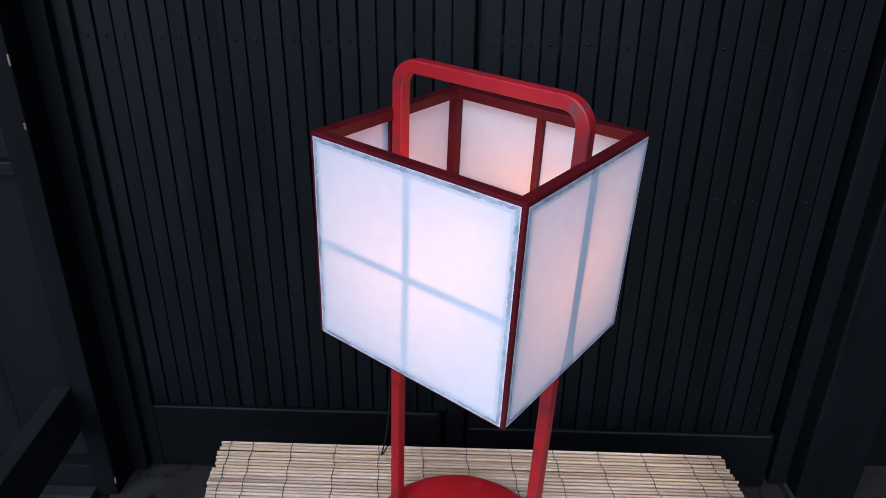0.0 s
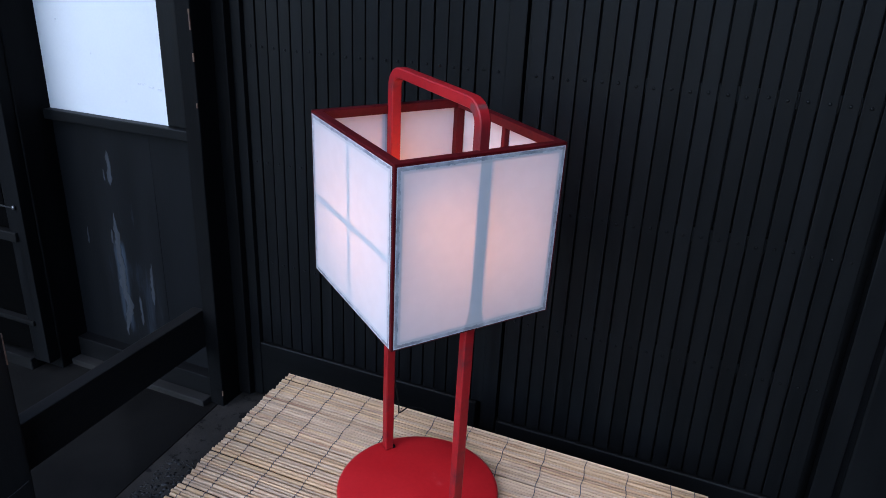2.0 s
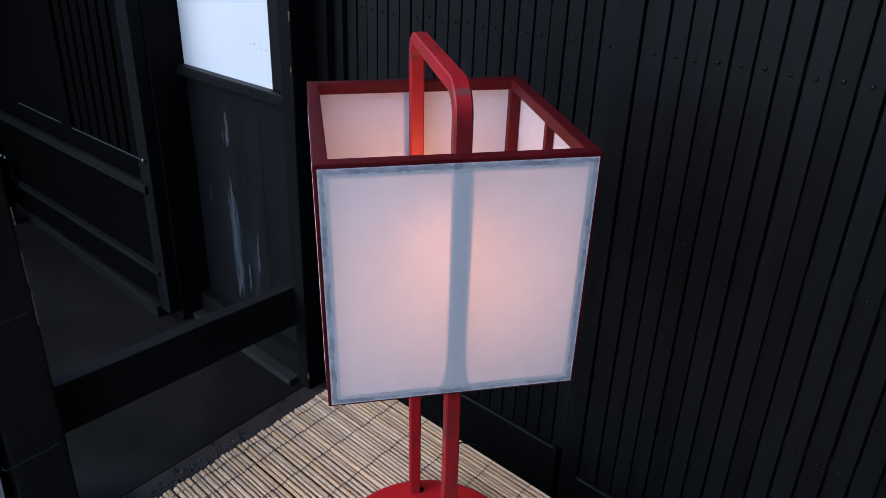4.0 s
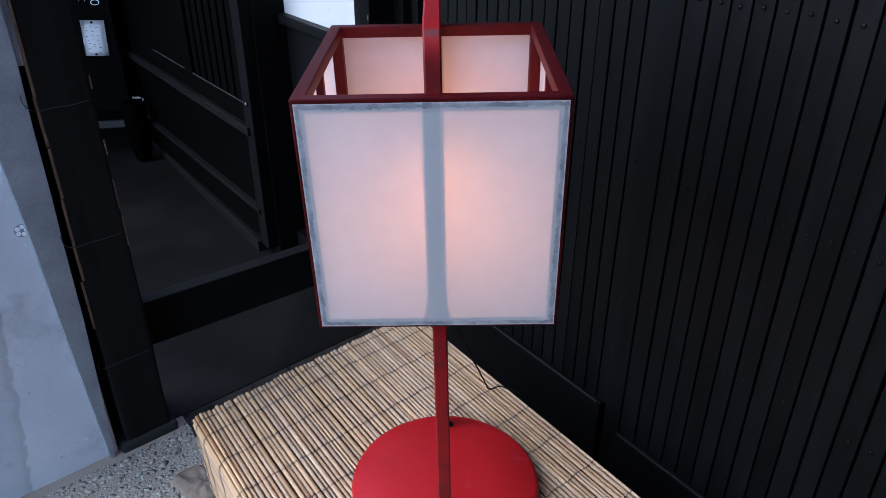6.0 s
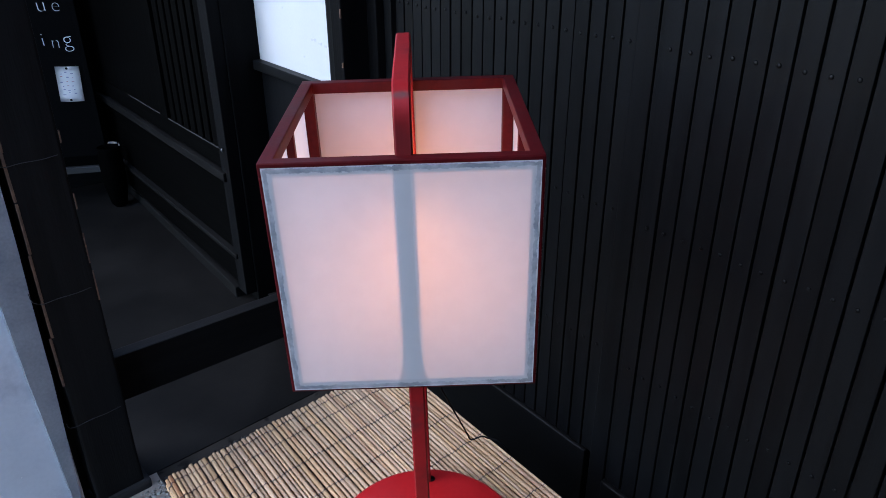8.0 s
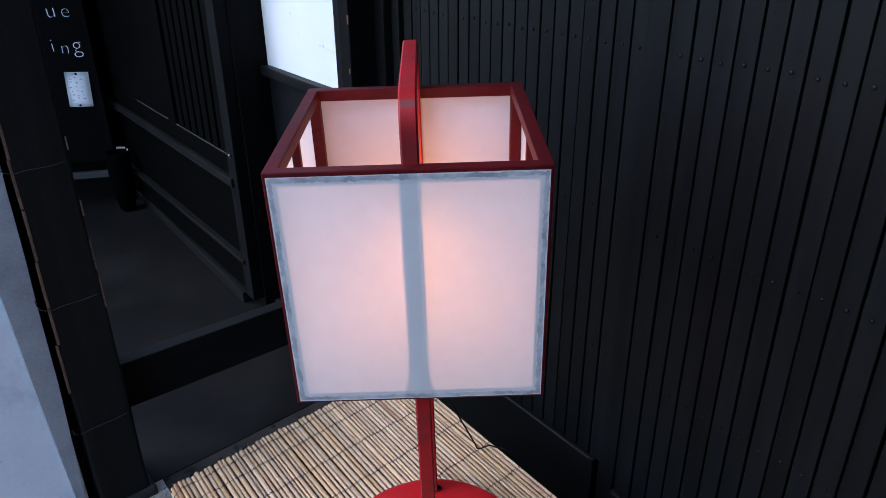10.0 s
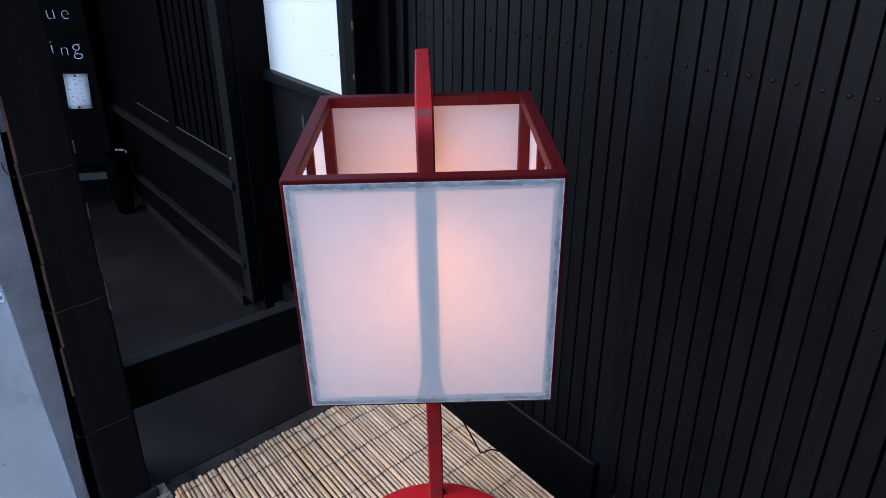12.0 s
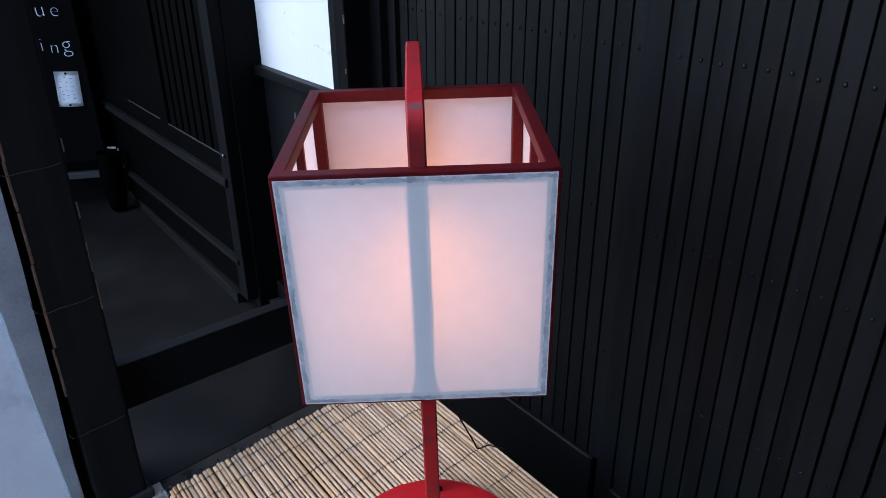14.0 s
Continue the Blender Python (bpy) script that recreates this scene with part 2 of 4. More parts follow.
def tide_mark(m, foot, slope):
    """Darkens the plaster beyond a ragged, slanting tide line, a little more along the line itself."""
    n, l = m.node_tree.nodes, m.node_tree.links
    bsdf = n["Principled BSDF"]
    before = bsdf.inputs["Base Color"].links[0].from_socket
    co, sep, tex = n.new("ShaderNodeTexCoord"), n.new("ShaderNodeSeparateXYZ"), n.new("ShaderNodeTexNoise")
    tex.inputs["Scale"].default_value, tex.inputs["Detail"].default_value, tex.inputs["Roughness"].default_value = 11, 7, 0.62
    l.new(co.outputs["Object"], sep.inputs[0])
    l.new(co.outputs["Object"], tex.inputs["Vector"])
    line, wob, dist = n.new("ShaderNodeMath"), n.new("ShaderNodeMath"), n.new("ShaderNodeMath")
    line.operation, wob.operation, dist.operation = "MULTIPLY_ADD", "MULTIPLY_ADD", "SUBTRACT"
    line.inputs[1].default_value, line.inputs[2].default_value = slope, foot - 0.035
    l.new(sep.outputs[2], line.inputs[0])
    wob.inputs[1].default_value = 0.07
    l.new(tex.outputs["Fac"], wob.inputs[0])
    l.new(line.outputs[0], wob.inputs[2])
    l.new(wob.outputs[0], dist.inputs[0])
    l.new(sep.outputs[1], dist.inputs[1])
    ramp = n.new("ShaderNodeValToRGB")
    ramp.color_ramp.elements[0].position, ramp.color_ramp.elements[0].color = 0.0, (1, 1, 1, 1)
    ramp.color_ramp.elements[1].position, ramp.color_ramp.elements[1].color = 1.0, (0.84, 0.85, 0.87, 1)
    for pos, c in ((0.36, 1.0), (0.42, 0.74), (0.50, 0.72), (0.66, 0.82)):
        ramp.color_ramp.elements.new(pos).color = (c, c * 1.005, c * 1.01, 1)
    span = n.new("ShaderNodeMapRange")
    span.inputs["From Min"].default_value, span.inputs["From Max"].default_value = -0.03, 0.05
    l.new(dist.outputs[0], span.inputs["Value"])
    l.new(span.outputs[0], ramp.inputs["Fac"])
    mix = n.new("ShaderNodeMix")
    mix.data_type, mix.blend_type = "RGBA", "MULTIPLY"
    mix.inputs["Factor"].default_value = 1.0
    l.new(before, mix.inputs["A"])
    l.new(ramp.outputs[0], mix.inputs["B"])
    l.new(mix.outputs["Result"], bsdf.inputs["Base Color"])


tide_mark(old_plaster, -0.70, 0.115)
# Lantern handle: a darker red on one leg, a dull patch at its bend.
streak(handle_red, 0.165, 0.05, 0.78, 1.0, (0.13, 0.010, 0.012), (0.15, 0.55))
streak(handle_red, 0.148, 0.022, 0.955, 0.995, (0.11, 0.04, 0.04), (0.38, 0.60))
streak(worn_black, -1.456, 0.050, 0.05, 0.66, (0.026, 0.034, 0.046), (0.36, 0.56))
streak(worn_black, -1.40, 0.22, 0.02, 0.62, (0.016, 0.020, 0.027), (0.46, 0.66))


def paper_material(name, tint, through_share, half, lo, hi, leg_shadow):
    """Washi: fibres, a ragged paste line and a painted frame shadow along the four sides and, if asked, the leg's soft
    shadow painted along the middle upright.
    """
    m = bpy.data.materials.new(name)
    m.use_nodes = True
    n, l = m.node_tree.nodes, m.node_tree.links
    n.remove(n["Principled BSDF"])

    def calc(op, a, b=0.0, c=0.0):
        node = n.new("ShaderNodeMath")
        node.operation = op
        for k, v in enumerate((a, b, c)):
            if isinstance(v, (int, float)):
                node.inputs[k].default_value = v
            else:
                l.new(v, node.inputs[k])
        return node.outputs[0]

    def noise_at(scale, detail, rough):
        node = n.new("ShaderNodeTexNoise")
        node.inputs["Scale"].default_value, node.inputs["Detail"].default_value, node.inputs["Roughness"].default_value = scale, detail, rough
        l.new(co.outputs["Object"], node.inputs["Vector"])
        return node.outputs["Fac"]

    def ramp(value, a, b, to0=0.0, to1=1.0):
        node = n.new("ShaderNodeMapRange")
        node.interpolation_type = "SMOOTHSTEP"
        node.inputs["From Min"].default_value, node.inputs["From Max"].default_value = a, b
        node.inputs["To Min"].default_value, node.inputs["To Max"].default_value = to0, to1
        l.new(value, node.inputs["Value"])
        return node.outputs[0]

    co, sep = n.new("ShaderNodeTexCoord"), n.new("ShaderNodeSeparateXYZ")
    l.new(co.outputs["Object"], sep.inputs[0])
    ax = calc("ABSOLUTE", sep.outputs[0])
    fibre = ramp(noise_at(30, 8, 0.5), 0.36, 0.64, 0.975, 1.0)
    edge = calc("MINIMUM", calc("SUBTRACT", half, ax), calc("MINIMUM", calc("SUBTRACT", sep.outputs[2], lo), calc("SUBTRACT", hi, sep.outputs[2])))
    ragged = calc("MULTIPLY_ADD", noise_at(70, 7, 0.68), 0.011, calc("SUBTRACT", edge, 0.0047))
    band = calc("MULTIPLY", ramp(ragged, 0.0015, 0.0030), ramp(ragged, 0.0072, 0.0094, 1.0, 0.0))
    paste = calc("MULTIPLY", band, ramp(noise_at(24, 5, 0.6), 0.34, 0.66, 0.25, 0.75))
    # The frame's shadow on the margin, painted in as a slight dimming.
    frame_shadow = ramp(edge, 0.0118, 0.0142, 0.10, 0.0)
    keep = calc("SUBTRACT", 1.0, calc("MAXIMUM", calc("MULTIPLY", paste, 0.85), frame_shadow))
    passing = fibre
    # The shadow of the leg behind, painted in, flaring towards the foot.
    if leg_shadow:
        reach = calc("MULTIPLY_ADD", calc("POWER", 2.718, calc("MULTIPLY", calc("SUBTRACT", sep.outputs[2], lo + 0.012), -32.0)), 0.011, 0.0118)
        penumbra = ramp(calc("DIVIDE", ax, reach), 0.72, 1.06, 1.0, 0.0)
        passing = calc("MULTIPLY", fibre, calc("MULTIPLY_ADD", penumbra, -0.55, 1.0))
        keep = calc("MULTIPLY", keep, calc("MULTIPLY_ADD", penumbra, -0.07, 1.0))

    def shade_of(colour, value):
        node = n.new("ShaderNodeVectorMath")
        node.operation = "SCALE"
        node.inputs[0].default_value = colour
        l.new(value, node.inputs["Scale"])
        return node.outputs[0]

    mix = n.new("ShaderNodeMix")
    mix.data_type = "RGBA"
    l.new(calc("MULTIPLY", keep, fibre), mix.inputs["Factor"])
    mix.inputs["A"].default_value, mix.inputs["B"].default_value = (0.085, 0.12, 0.17, 1), (*tint, 1)
    front, back, clear = n.new("ShaderNodeBsdfDiffuse"), n.new("ShaderNodeBsdfTranslucent"), n.new("ShaderNodeBsdfRefraction")
    clear.inputs["Roughness"].default_value, clear.inputs["IOR"].default_value = 0.95, 1.6
    l.new(mix.outputs["Result"], front.inputs["Color"])
    lit = shade_of(tint, calc("MULTIPLY", passing, keep))
    l.new(lit, back.inputs["Color"])
    l.new(lit, clear.inputs["Color"])
    mx, mx2 = n.new("ShaderNodeMixShader"), n.new("ShaderNodeMixShader")
    mx.inputs[0].default_value, mx2.inputs[0].default_value = through_share, 0.026
    l.new(front.outputs[0], mx.inputs[1])
    l.new(back.outputs[0], mx.inputs[2])
    l.new(mx.outputs[0], mx2.inputs[1])
    l.new(clear.outputs[0], mx2.inputs[2])
    l.new(mx2.outputs[0], n["Material Output"].inputs["Surface"])
    return m


bulb_mat = bpy.data.materials.new("glowing_bulb")
bulb_mat.use_nodes = True
bulb_mat.node_tree.nodes["Principled BSDF"].inputs["Emission Color"].default_value = (1.0, 0.355, 0.12, 1)
bulb_mat.node_tree.nodes["Principled BSDF"].inputs["Emission Strength"].default_value = 36.0


# ---- building helpers ----
def empty(name, m, label="", category="", group="", kind=""):
    ob = new(name)
    ob.empty_display_size = 0.05
    ob.matrix_world = m
    return tagged(ob, label, category, group, kind)


def part(name, bm, mat, parent=None, label="", at=None, smooth=False):
    if isinstance(bm, bpy.types.Mesh):
        me = bm
    else:
        me = bpy.data.meshes.new(name)
        if smooth:
            for f in bm.faces:
                f.smooth = True
        if smooth == "edges":
            for e in bm.edges:
                e.smooth = len(e.link_faces) == 2 and e.calc_face_angle() < 0.5
        bm.to_mesh(me)
        bm.free()
        me.materials.append(mat)
    ob = new(name, me)
    if parent:
        ob.parent = parent
    if at is not None:
        ob.matrix_basis = at
    return tagged(ob, label)


def box(x0, y0, z0, x1, y1, z1, bevel=0.003, bm=None, seg=2):
    made = bmesh.new()
    bmesh.ops.create_cube(made, size=1, matrix=Matrix.LocRotScale(((x0 + x1) / 2, (y0 + y1) / 2, (z0 + z1) / 2), None,
                                                                 (abs(x1 - x0), abs(y1 - y0), abs(z1 - z0))))
    if bevel:
        bmesh.ops.bevel(made, geom=made.edges[:], offset=bevel, segments=seg, affect="EDGES", profile=0.6)
    if bm is None:
        return made
    me = bpy.data.meshes.new("temp")
    made.to_mesh(me)
    bm.from_mesh(me)
    bpy.data.meshes.remove(me)
    made.free()
    return bm


def worn_box(x0, y0, z0, x1, y1, z1, bevel=0.006, cuts=10, amount=0.003, seed=0):
    """A timber with slightly uneven faces: cut along its length and pushed about by noise."""
    bm = box(x0, y0, z0, x1, y1, z1, bevel)
    size = (abs(x1 - x0), abs(y1 - y0), abs(z1 - z0))
    axis = size.index(max(size))
    lo = (min(x0, x1), min(y0, y1), min(z0, z1))[axis]
    no = Vector([1.0 if i == axis else 0.0 for i in range(3)])
    for i in range(1, cuts):
        co = Vector((0, 0, 0))
        co[axis] = lo + size[axis] * i / cuts
        bmesh.ops.bisect_plane(bm, geom=bm.verts[:] + bm.edges[:] + bm.faces[:], plane_co=co, plane_no=no)
    for v in bm.verts:
        q = Vector((v.co.x * 3 + seed * 7.1, v.co.y * 3, v.co.z * 3)) * 1.3
        v.co += Vector((noise.noise(q), noise.noise(q + Vector((9, 0, 0))), noise.noise(q + Vector((0, 9, 0))))) * amount
    return bm


def sweep(points, radius, sides=6, square=None, closed_ends=True, up=None):
    """A tube, or a bar of square section (half width, half depth), along the points."""
    bm = bmesh.new()
    rings = []
    pts = [Vector(p) for p in points]
    for i, p in enumerate(pts):
        d = (pts[min(i + 1, len(pts) - 1)] - pts[max(i - 1, 0)]).normalized()
        ref = up or (Vector((0, 0, 1)) if abs(d.z) < 0.9 else Vector((1, 0, 0)))
        a = d.cross(ref).normalized()
        b = a.cross(d).normalized()
        ring = []
        if square:
            w, h = square
            c = 0.2
            corners = [(w, h * (1 - c)), (w * (1 - c), h), (-w * (1 - c), h), (-w, h * (1 - c)), (-w, -h * (1 - c)), (-w * (1 - c), -h), (w * (1 - c), -h), (w, -h * (1 - c))]
            for s, t in corners:
                ring.append(bm.verts.new(p + a * s + b * t))
        else:
            for k in range(sides):
                g = 2 * math.pi * k / sides
                ring.append(bm.verts.new(p + a * (radius * math.cos(g)) + b * (radius * math.sin(g))))
        rings.append(ring)
    for r0, r1 in zip(rings, rings[1:]):
        k = len(r0)
        for i in range(k):
            bm.faces.new((r0[i], r0[(i + 1) % k], r1[(i + 1) % k], r1[i]))
    if closed_ends:
        bm.faces.new(rings[0][::-1])
        bm.faces.new(rings[-1])
    bmesh.ops.recalc_face_normals(bm, faces=bm.faces[:])
    return bm


def lathe(profile, steps=48):
    bm = bmesh.new()
    rings = [[bm.verts.new((r * math.cos(2 * math.pi * k / steps), r * math.sin(2 * math.pi * k / steps), z)) for k in range(steps)] for r, z in profile]
    for r0, r1 in zip(rings, rings[1:]):
        for i in range(steps):
            bm.faces.new((r0[i], r0[(i + 1) % steps], r1[(i + 1) % steps], r1[i]))
    bm.faces.new(rings[0][::-1])
    bm.faces.new(rings[-1])
    bmesh.ops.recalc_face_normals(bm, faces=bm.faces[:])
    return bm


def flake(width, height, seed):
    """A thin patch of bare greyish wood with a ragged outline, longer than wide."""
    bm = bmesh.new()
    ring = []
    for k in range(40):
        a = 2 * math.pi * k / 40
        r = 1 + 0.40 * noise.noise(Vector((math.cos(a) * 1.6 + seed * 3.7, math.sin(a) * 1.6, seed))) + 0.22 * noise.noise(Vector((math.cos(a) * 5, math.sin(a) * 5 + seed, 2)))
        x = width / 2 * math.cos(a) * r * (0.55 + 0.45 * math.cos(a * 1.5 + seed))
        ring.append(bm.verts.new((x + 0.14 * width * math.sin(3 * math.sin(a) + seed), 0, height / 2 * math.sin(a) * r)))
    bm.faces.new(ring)
    bmesh.ops.triangulate(bm, faces=bm.faces[:])
    geo = bmesh.ops.extrude_face_region(bm, geom=bm.faces[:])
    for v in geo["geom"]:
        if isinstance(v, bmesh.types.BMVert):
            v.co.y -= 0.0008
    bmesh.ops.recalc_face_normals(bm, faces=bm.faces[:])
    return bm


# ---- ground ----
def ground_sheet():
    bm = bmesh.new()
    s = 60
    vs = [bm.verts.new(p) for p in ((-s, -s, 0), (s, -s, 0), (s, s, 0), (-s, s, 0))]
    bm.faces.new(vs)
    return bm


SIDE = pose(-0.94, 0, 0, 0, 0, 5.71)     # the side wall's own line: local y runs along it, local x comes out of it
WALL = 0.554                             # the shutter's front face
tagged(part("ground", ground_sheet(), asphalt), "dark worn asphalt of the lane", "ground", kind="structure")


def shaded_apron():
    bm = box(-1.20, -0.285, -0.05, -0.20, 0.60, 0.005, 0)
    # Dark here as well, to cut bounce onto the shutters.
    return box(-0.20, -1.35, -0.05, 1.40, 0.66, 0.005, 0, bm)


tagged(part("pavement", box(-1.20, -1.35, -0.05, -0.20, -0.285, 0.006, 0), concrete), "washed concrete apron along the house wall", "pavement", kind="structure")
tagged(part("pavement_in_shade", shaded_apron(), shaded_concrete), "concrete under the shutters, its shade put into the colour", "pavement", kind="structure")

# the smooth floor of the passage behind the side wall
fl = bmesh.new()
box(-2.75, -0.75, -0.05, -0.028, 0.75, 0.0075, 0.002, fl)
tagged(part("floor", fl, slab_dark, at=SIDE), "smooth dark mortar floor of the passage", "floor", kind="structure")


def pebbles(y_lo, y_hi, tries, lift, seed, mat):
    """Half sunken pebbles of the washed concrete, as one uneven layer."""
    rng = random.Random(seed)
    ico = bmesh.new()
    bmesh.ops.create_icosphere(ico, subdivisions=1, radius=1)
    base = [v.co.copy() for v in ico.verts]
    tri = [[v.index for v in f.verts] for f in ico.faces]
    ico.free()
    verts, faces, cells = [], [], {}
    for _ in range(tries):
        x, y = rng.uniform(-1.0, -0.45), rng.uniform(y_lo, y_hi)
        r = rng.choice((0.004, 0.005, 0.006, 0.007, 0.008, 0.010, 0.012, 0.014))
        local = SIDE.inverted() @ Vector((x, y, 0))
        if local.x < (0.026 if local.y < -0.30 else 0.0) + r:
            continue
        if (x + 0.632) ** 2 / 0.085 ** 2 + (y + 0.322) ** 2 / 0.06 ** 2 < 1:
            continue
        ci, cj = int(x * 40), int(y * 40)
        near = [p for i in (-1, 0, 1) for j in (-1, 0, 1) for p in cells.get((ci + i, cj + j), ())]
        if any((x - p[0]) ** 2 + (y - p[1]) ** 2 < (0.66 * (r + p[2])) ** 2 for p in near):
            continue
        cells.setdefault((ci, cj), []).append((x, y, r))
        turn = Euler((rng.uniform(-0.2, 0.2), rng.uniform(-0.2, 0.2), rng.uniform(0, 6.3))).to_matrix()
        k = len(verts)
        sx, sy, sz = r * rng.uniform(0.9, 1.45), r * rng.uniform(0.6, 1.0), 0.0003 + 0.05 * r * rng.uniform(0.5, 1.4)
        for b in base:
            w = 1 + 0.45 * noise.noise(b * 1.7 + Vector((x * 50, y * 50, 0)))
            p = turn @ Vector((b.x * sx * w, b.y * sy * w, b.z * sz * w))
            verts.append((x + p.x, y + p.y, p.z + lift))
        faces += [[i + k for i in f] for f in tri]
    me = bpy.data.meshes.new("pebbles")
    me.from_pydata(verts, [], faces)
    me.shade_smooth()
    me.materials.append(mat)
    return me


tagged(part("pebbles", pebbles(-0.98, -0.283, 60000, 0.0058, 4, pebble), None), "grey and blue river pebbles set in the concrete", "pebbles", kind="stuff")


tagged(part("pebbles", pebbles(-0.283, 0.16, 3000, 0.0048, 9, dark_pebble), None), "dark pebbles sunk in the shaded concrete", "pebbles", kind="stuff")


def flat_stone():
    bm = lathe([(0.001, -0.01), (0.078, -0.008), (0.082, 0.003), (0.074, 0.009), (0.056, 0.012), (0.038, 0.014), (0.018, 0.014), (0.001, 0.014)], 40)
    for v in bm.verts:
        q = Vector((v.co.x * 14, v.co.y * 14, 0.5))
        v.co.x *= 1 + 0.45 * noise.noise(q)
        v.co.y *= 0.75 * (1 + 0.25 * noise.noise(q + Vector((5, 5, 0))))
        v.co.z += 0.009 * noise.noise(q * 3) if v.co.z > 0.008 else 0
    return bm


tagged(part("flat_stone", flat_stone(), stone, at=pose(-0.632, -0.322, 0.006, 0, 0, 25), smooth=True), "pale flat stone sunk in the washed concrete", "stone")


# ---- the slatted shutter: two leaves of upright boards ----
PITCH = 0.0419


def shutter_leaf(name, first, y, rail_z, rail_end, label):
    """Twenty boards from the first rivet's x onwards, riveted to three battens, over a bottom rail."""
    leaf = empty(name, pose(first - PITCH / 2, y, 0), label, "shutter door", kind="structure")
    width = 20 * PITCH
    part("bottom_rail", worn_box(-0.01, -0.010, 0.02, width + rail_end, 0.030, rail_z, 0.004, 8, 0.0015, seed=first), black_x, leaf, "worn dark bottom rail")
    # A slightly paler strip draws the highlight along the rail's top edge.
    for a, b in ((0.0, width + rail_end - 0.012),):
        part("pale_edge", worn_box(a, -0.0118, rail_z - 0.0035, b, -0.0070, rail_z + 0.0012, 0.0008, 16, 0.0016, a * 9 + first), chip_highlight, leaf, "pale strip for the highlight on the rail's top edge")
    for z in (0.55, 0.899, 1.253, 1.606, 1.96):
        part("batten", box(-0.005, 0.013, z - 0.020, width, 0.034, z + 0.020, 0.002), black_x, leaf)
    part("backing", box(-0.01, 0.036, 0.03, width + 0.01, 0.046, 2.30, 0), black_x, leaf)
    shapes = []
    for k in range(4):
        me = bpy.data.meshes.new("board")
        bm = worn_box(-0.0187, 0, rail_z + 0.002, 0.0187, 0.012, 2.30, 0.0018, 6, 0.0009, seed=k + first)
        bm.to_mesh(me)
        bm.free()
        me.materials.append(black_board)
        shapes.append(me)
    heads = []
    for size in (0.62, 0.64, 0.70):
        rv = bpy.data.meshes.new("rivet")
        bm = lathe([(r * size, h * size) for r, h in ((0.0062, 0.0), (0.0058, 0.0012), (0.0042, 0.0026), (0.0012, 0.0032))], 12)
        bm.to_mesh(rv)
        bm.free()
        rv.shade_smooth()
        rv.materials.append(iron)
        heads.append(rv)
    rng = random.Random(int(first * 100) + 7)
    for i in range(20):
        cx = PITCH * (i + 0.5)
        part("board", shapes[rng.randrange(4)], None, leaf, at=pose(cx + rng.uniform(-0.0008, 0.0008), rng.uniform(-0.0012, 0.0012), 0, 0, 0, rng.uniform(-0.6, 0.6)))
        for z, head in zip((0.55, 0.899, 1.253), heads):
            part("rivet", head, None, leaf, at=pose(cx + rng.uniform(-0.002, 0.002), -0.0008, z + rng.uniform(-0.003, 0.003), 90, 0, 0))
    return leaf


left_leaf = shutter_leaf("door_1", -0.875, 0.574, 0.232, -0.018, "black slatted shutter leaf set slightly behind its neighbour")
right_leaf = shutter_leaf("door_2", 0.030, WALL, 0.202, 0.010, "black slatted shutter leaf with three rows of rivets")
tagged(part("trim", worn_box(-0.058, 0.564, 0.02, -0.0092, 0.605, 2.30, 0.003, 6, 0.001), black_up), "flat dark stile between the shutter leaves", "trim", kind="structure")
tagged(part("wall_north", box(-1.10, 0.66, 0, 1.60, 0.78, 2.60, 0), black_x), "dark timber wall behind the shutters", "wall", kind="structure")
tagged(part("lintel", worn_box(-1.05, 0.50, 2.30, 1.60, 0.70, 2.55, 0.005), black_x), "dark timber lintel above the shutters", "lintel", kind="structure")
tagged(part("sill", worn_box(-0.93, 0.585, 0.0, 0.94, 0.66, 0.03, 0.004, 8, 0.002), dark_stone), "stone sill under the shutter leaves", "sill", kind="structure")

part("edge_strip", worn_box(-0.0062, 0.0008, 0.204, 0.0034, 0.0125, 2.30, 0.0012, 6, 0.0006, 3), black_board, right_leaf)

post_r = empty("post_right", pose(0, 0, 0), "dark timber post beside the shutters", "post", kind="structure")
part("shaft", worn_box(0.925, 0.49, 0.03, 1.09, 0.655, 2.60, 0.008, 12, 0.002, 3), black_up, post_r)
part("footing", worn_box(0.915, 0.48, 0.0, 1.10, 0.665, 0.032, 0.006, 3, 0.002, 3), dark_stone, post_r)
part("stop", worn_box(0.872, 0.548, 0.03, 0.924, 0.60, 2.30, 0.003, 10, 0.001, 5), black_up, post_r)

# corner post and jamb
post_c = empty("post_corner", pose(0, 0, 0), "old black corner post with worn bare edges", "post", kind="structure")
part("shaft", worn_box(-1.045, 0.449, 0.0, -0.985, 0.575, 2.60, 0.006, 16, 0.0035, 1), corner_black, post_c)
for z0, z1 in ((0.05, 0.07), (1.075, 1.090), (1.21, 1.235), (1.30, 1.36)):
    part("bare_edge", worn_box(-0.9890, 0.4465, z0, -0.9845, 0.4510, z1, 0.001, 10, 0.0026, z0 * 7), bare_wood, post_c, "bare brown chipped edge")
part("jamb", worn_box(-0.984, 0.535, 0.02, -0.935, 0.655, 2.60, 0.004, 12, 0.002, 2), corner_black, post_c)
part("stop", worn_box(-0.934, 0.56, 0.02, -0.897, 0.65, 2.30, 0.003, 12, 0.001, 6), black_up, post_c)

# ---- the side wall: weathered plaster, a gap, the near post and the bar across the passage ----
side = empty("wall_west", SIDE, "weathered bluish white plaster side wall", "wall", kind="structure")
part("plaster_face", box(-0.12, -0.95, 0, -0.004, -0.480, 2.60, 0.003), old_plaster, side)


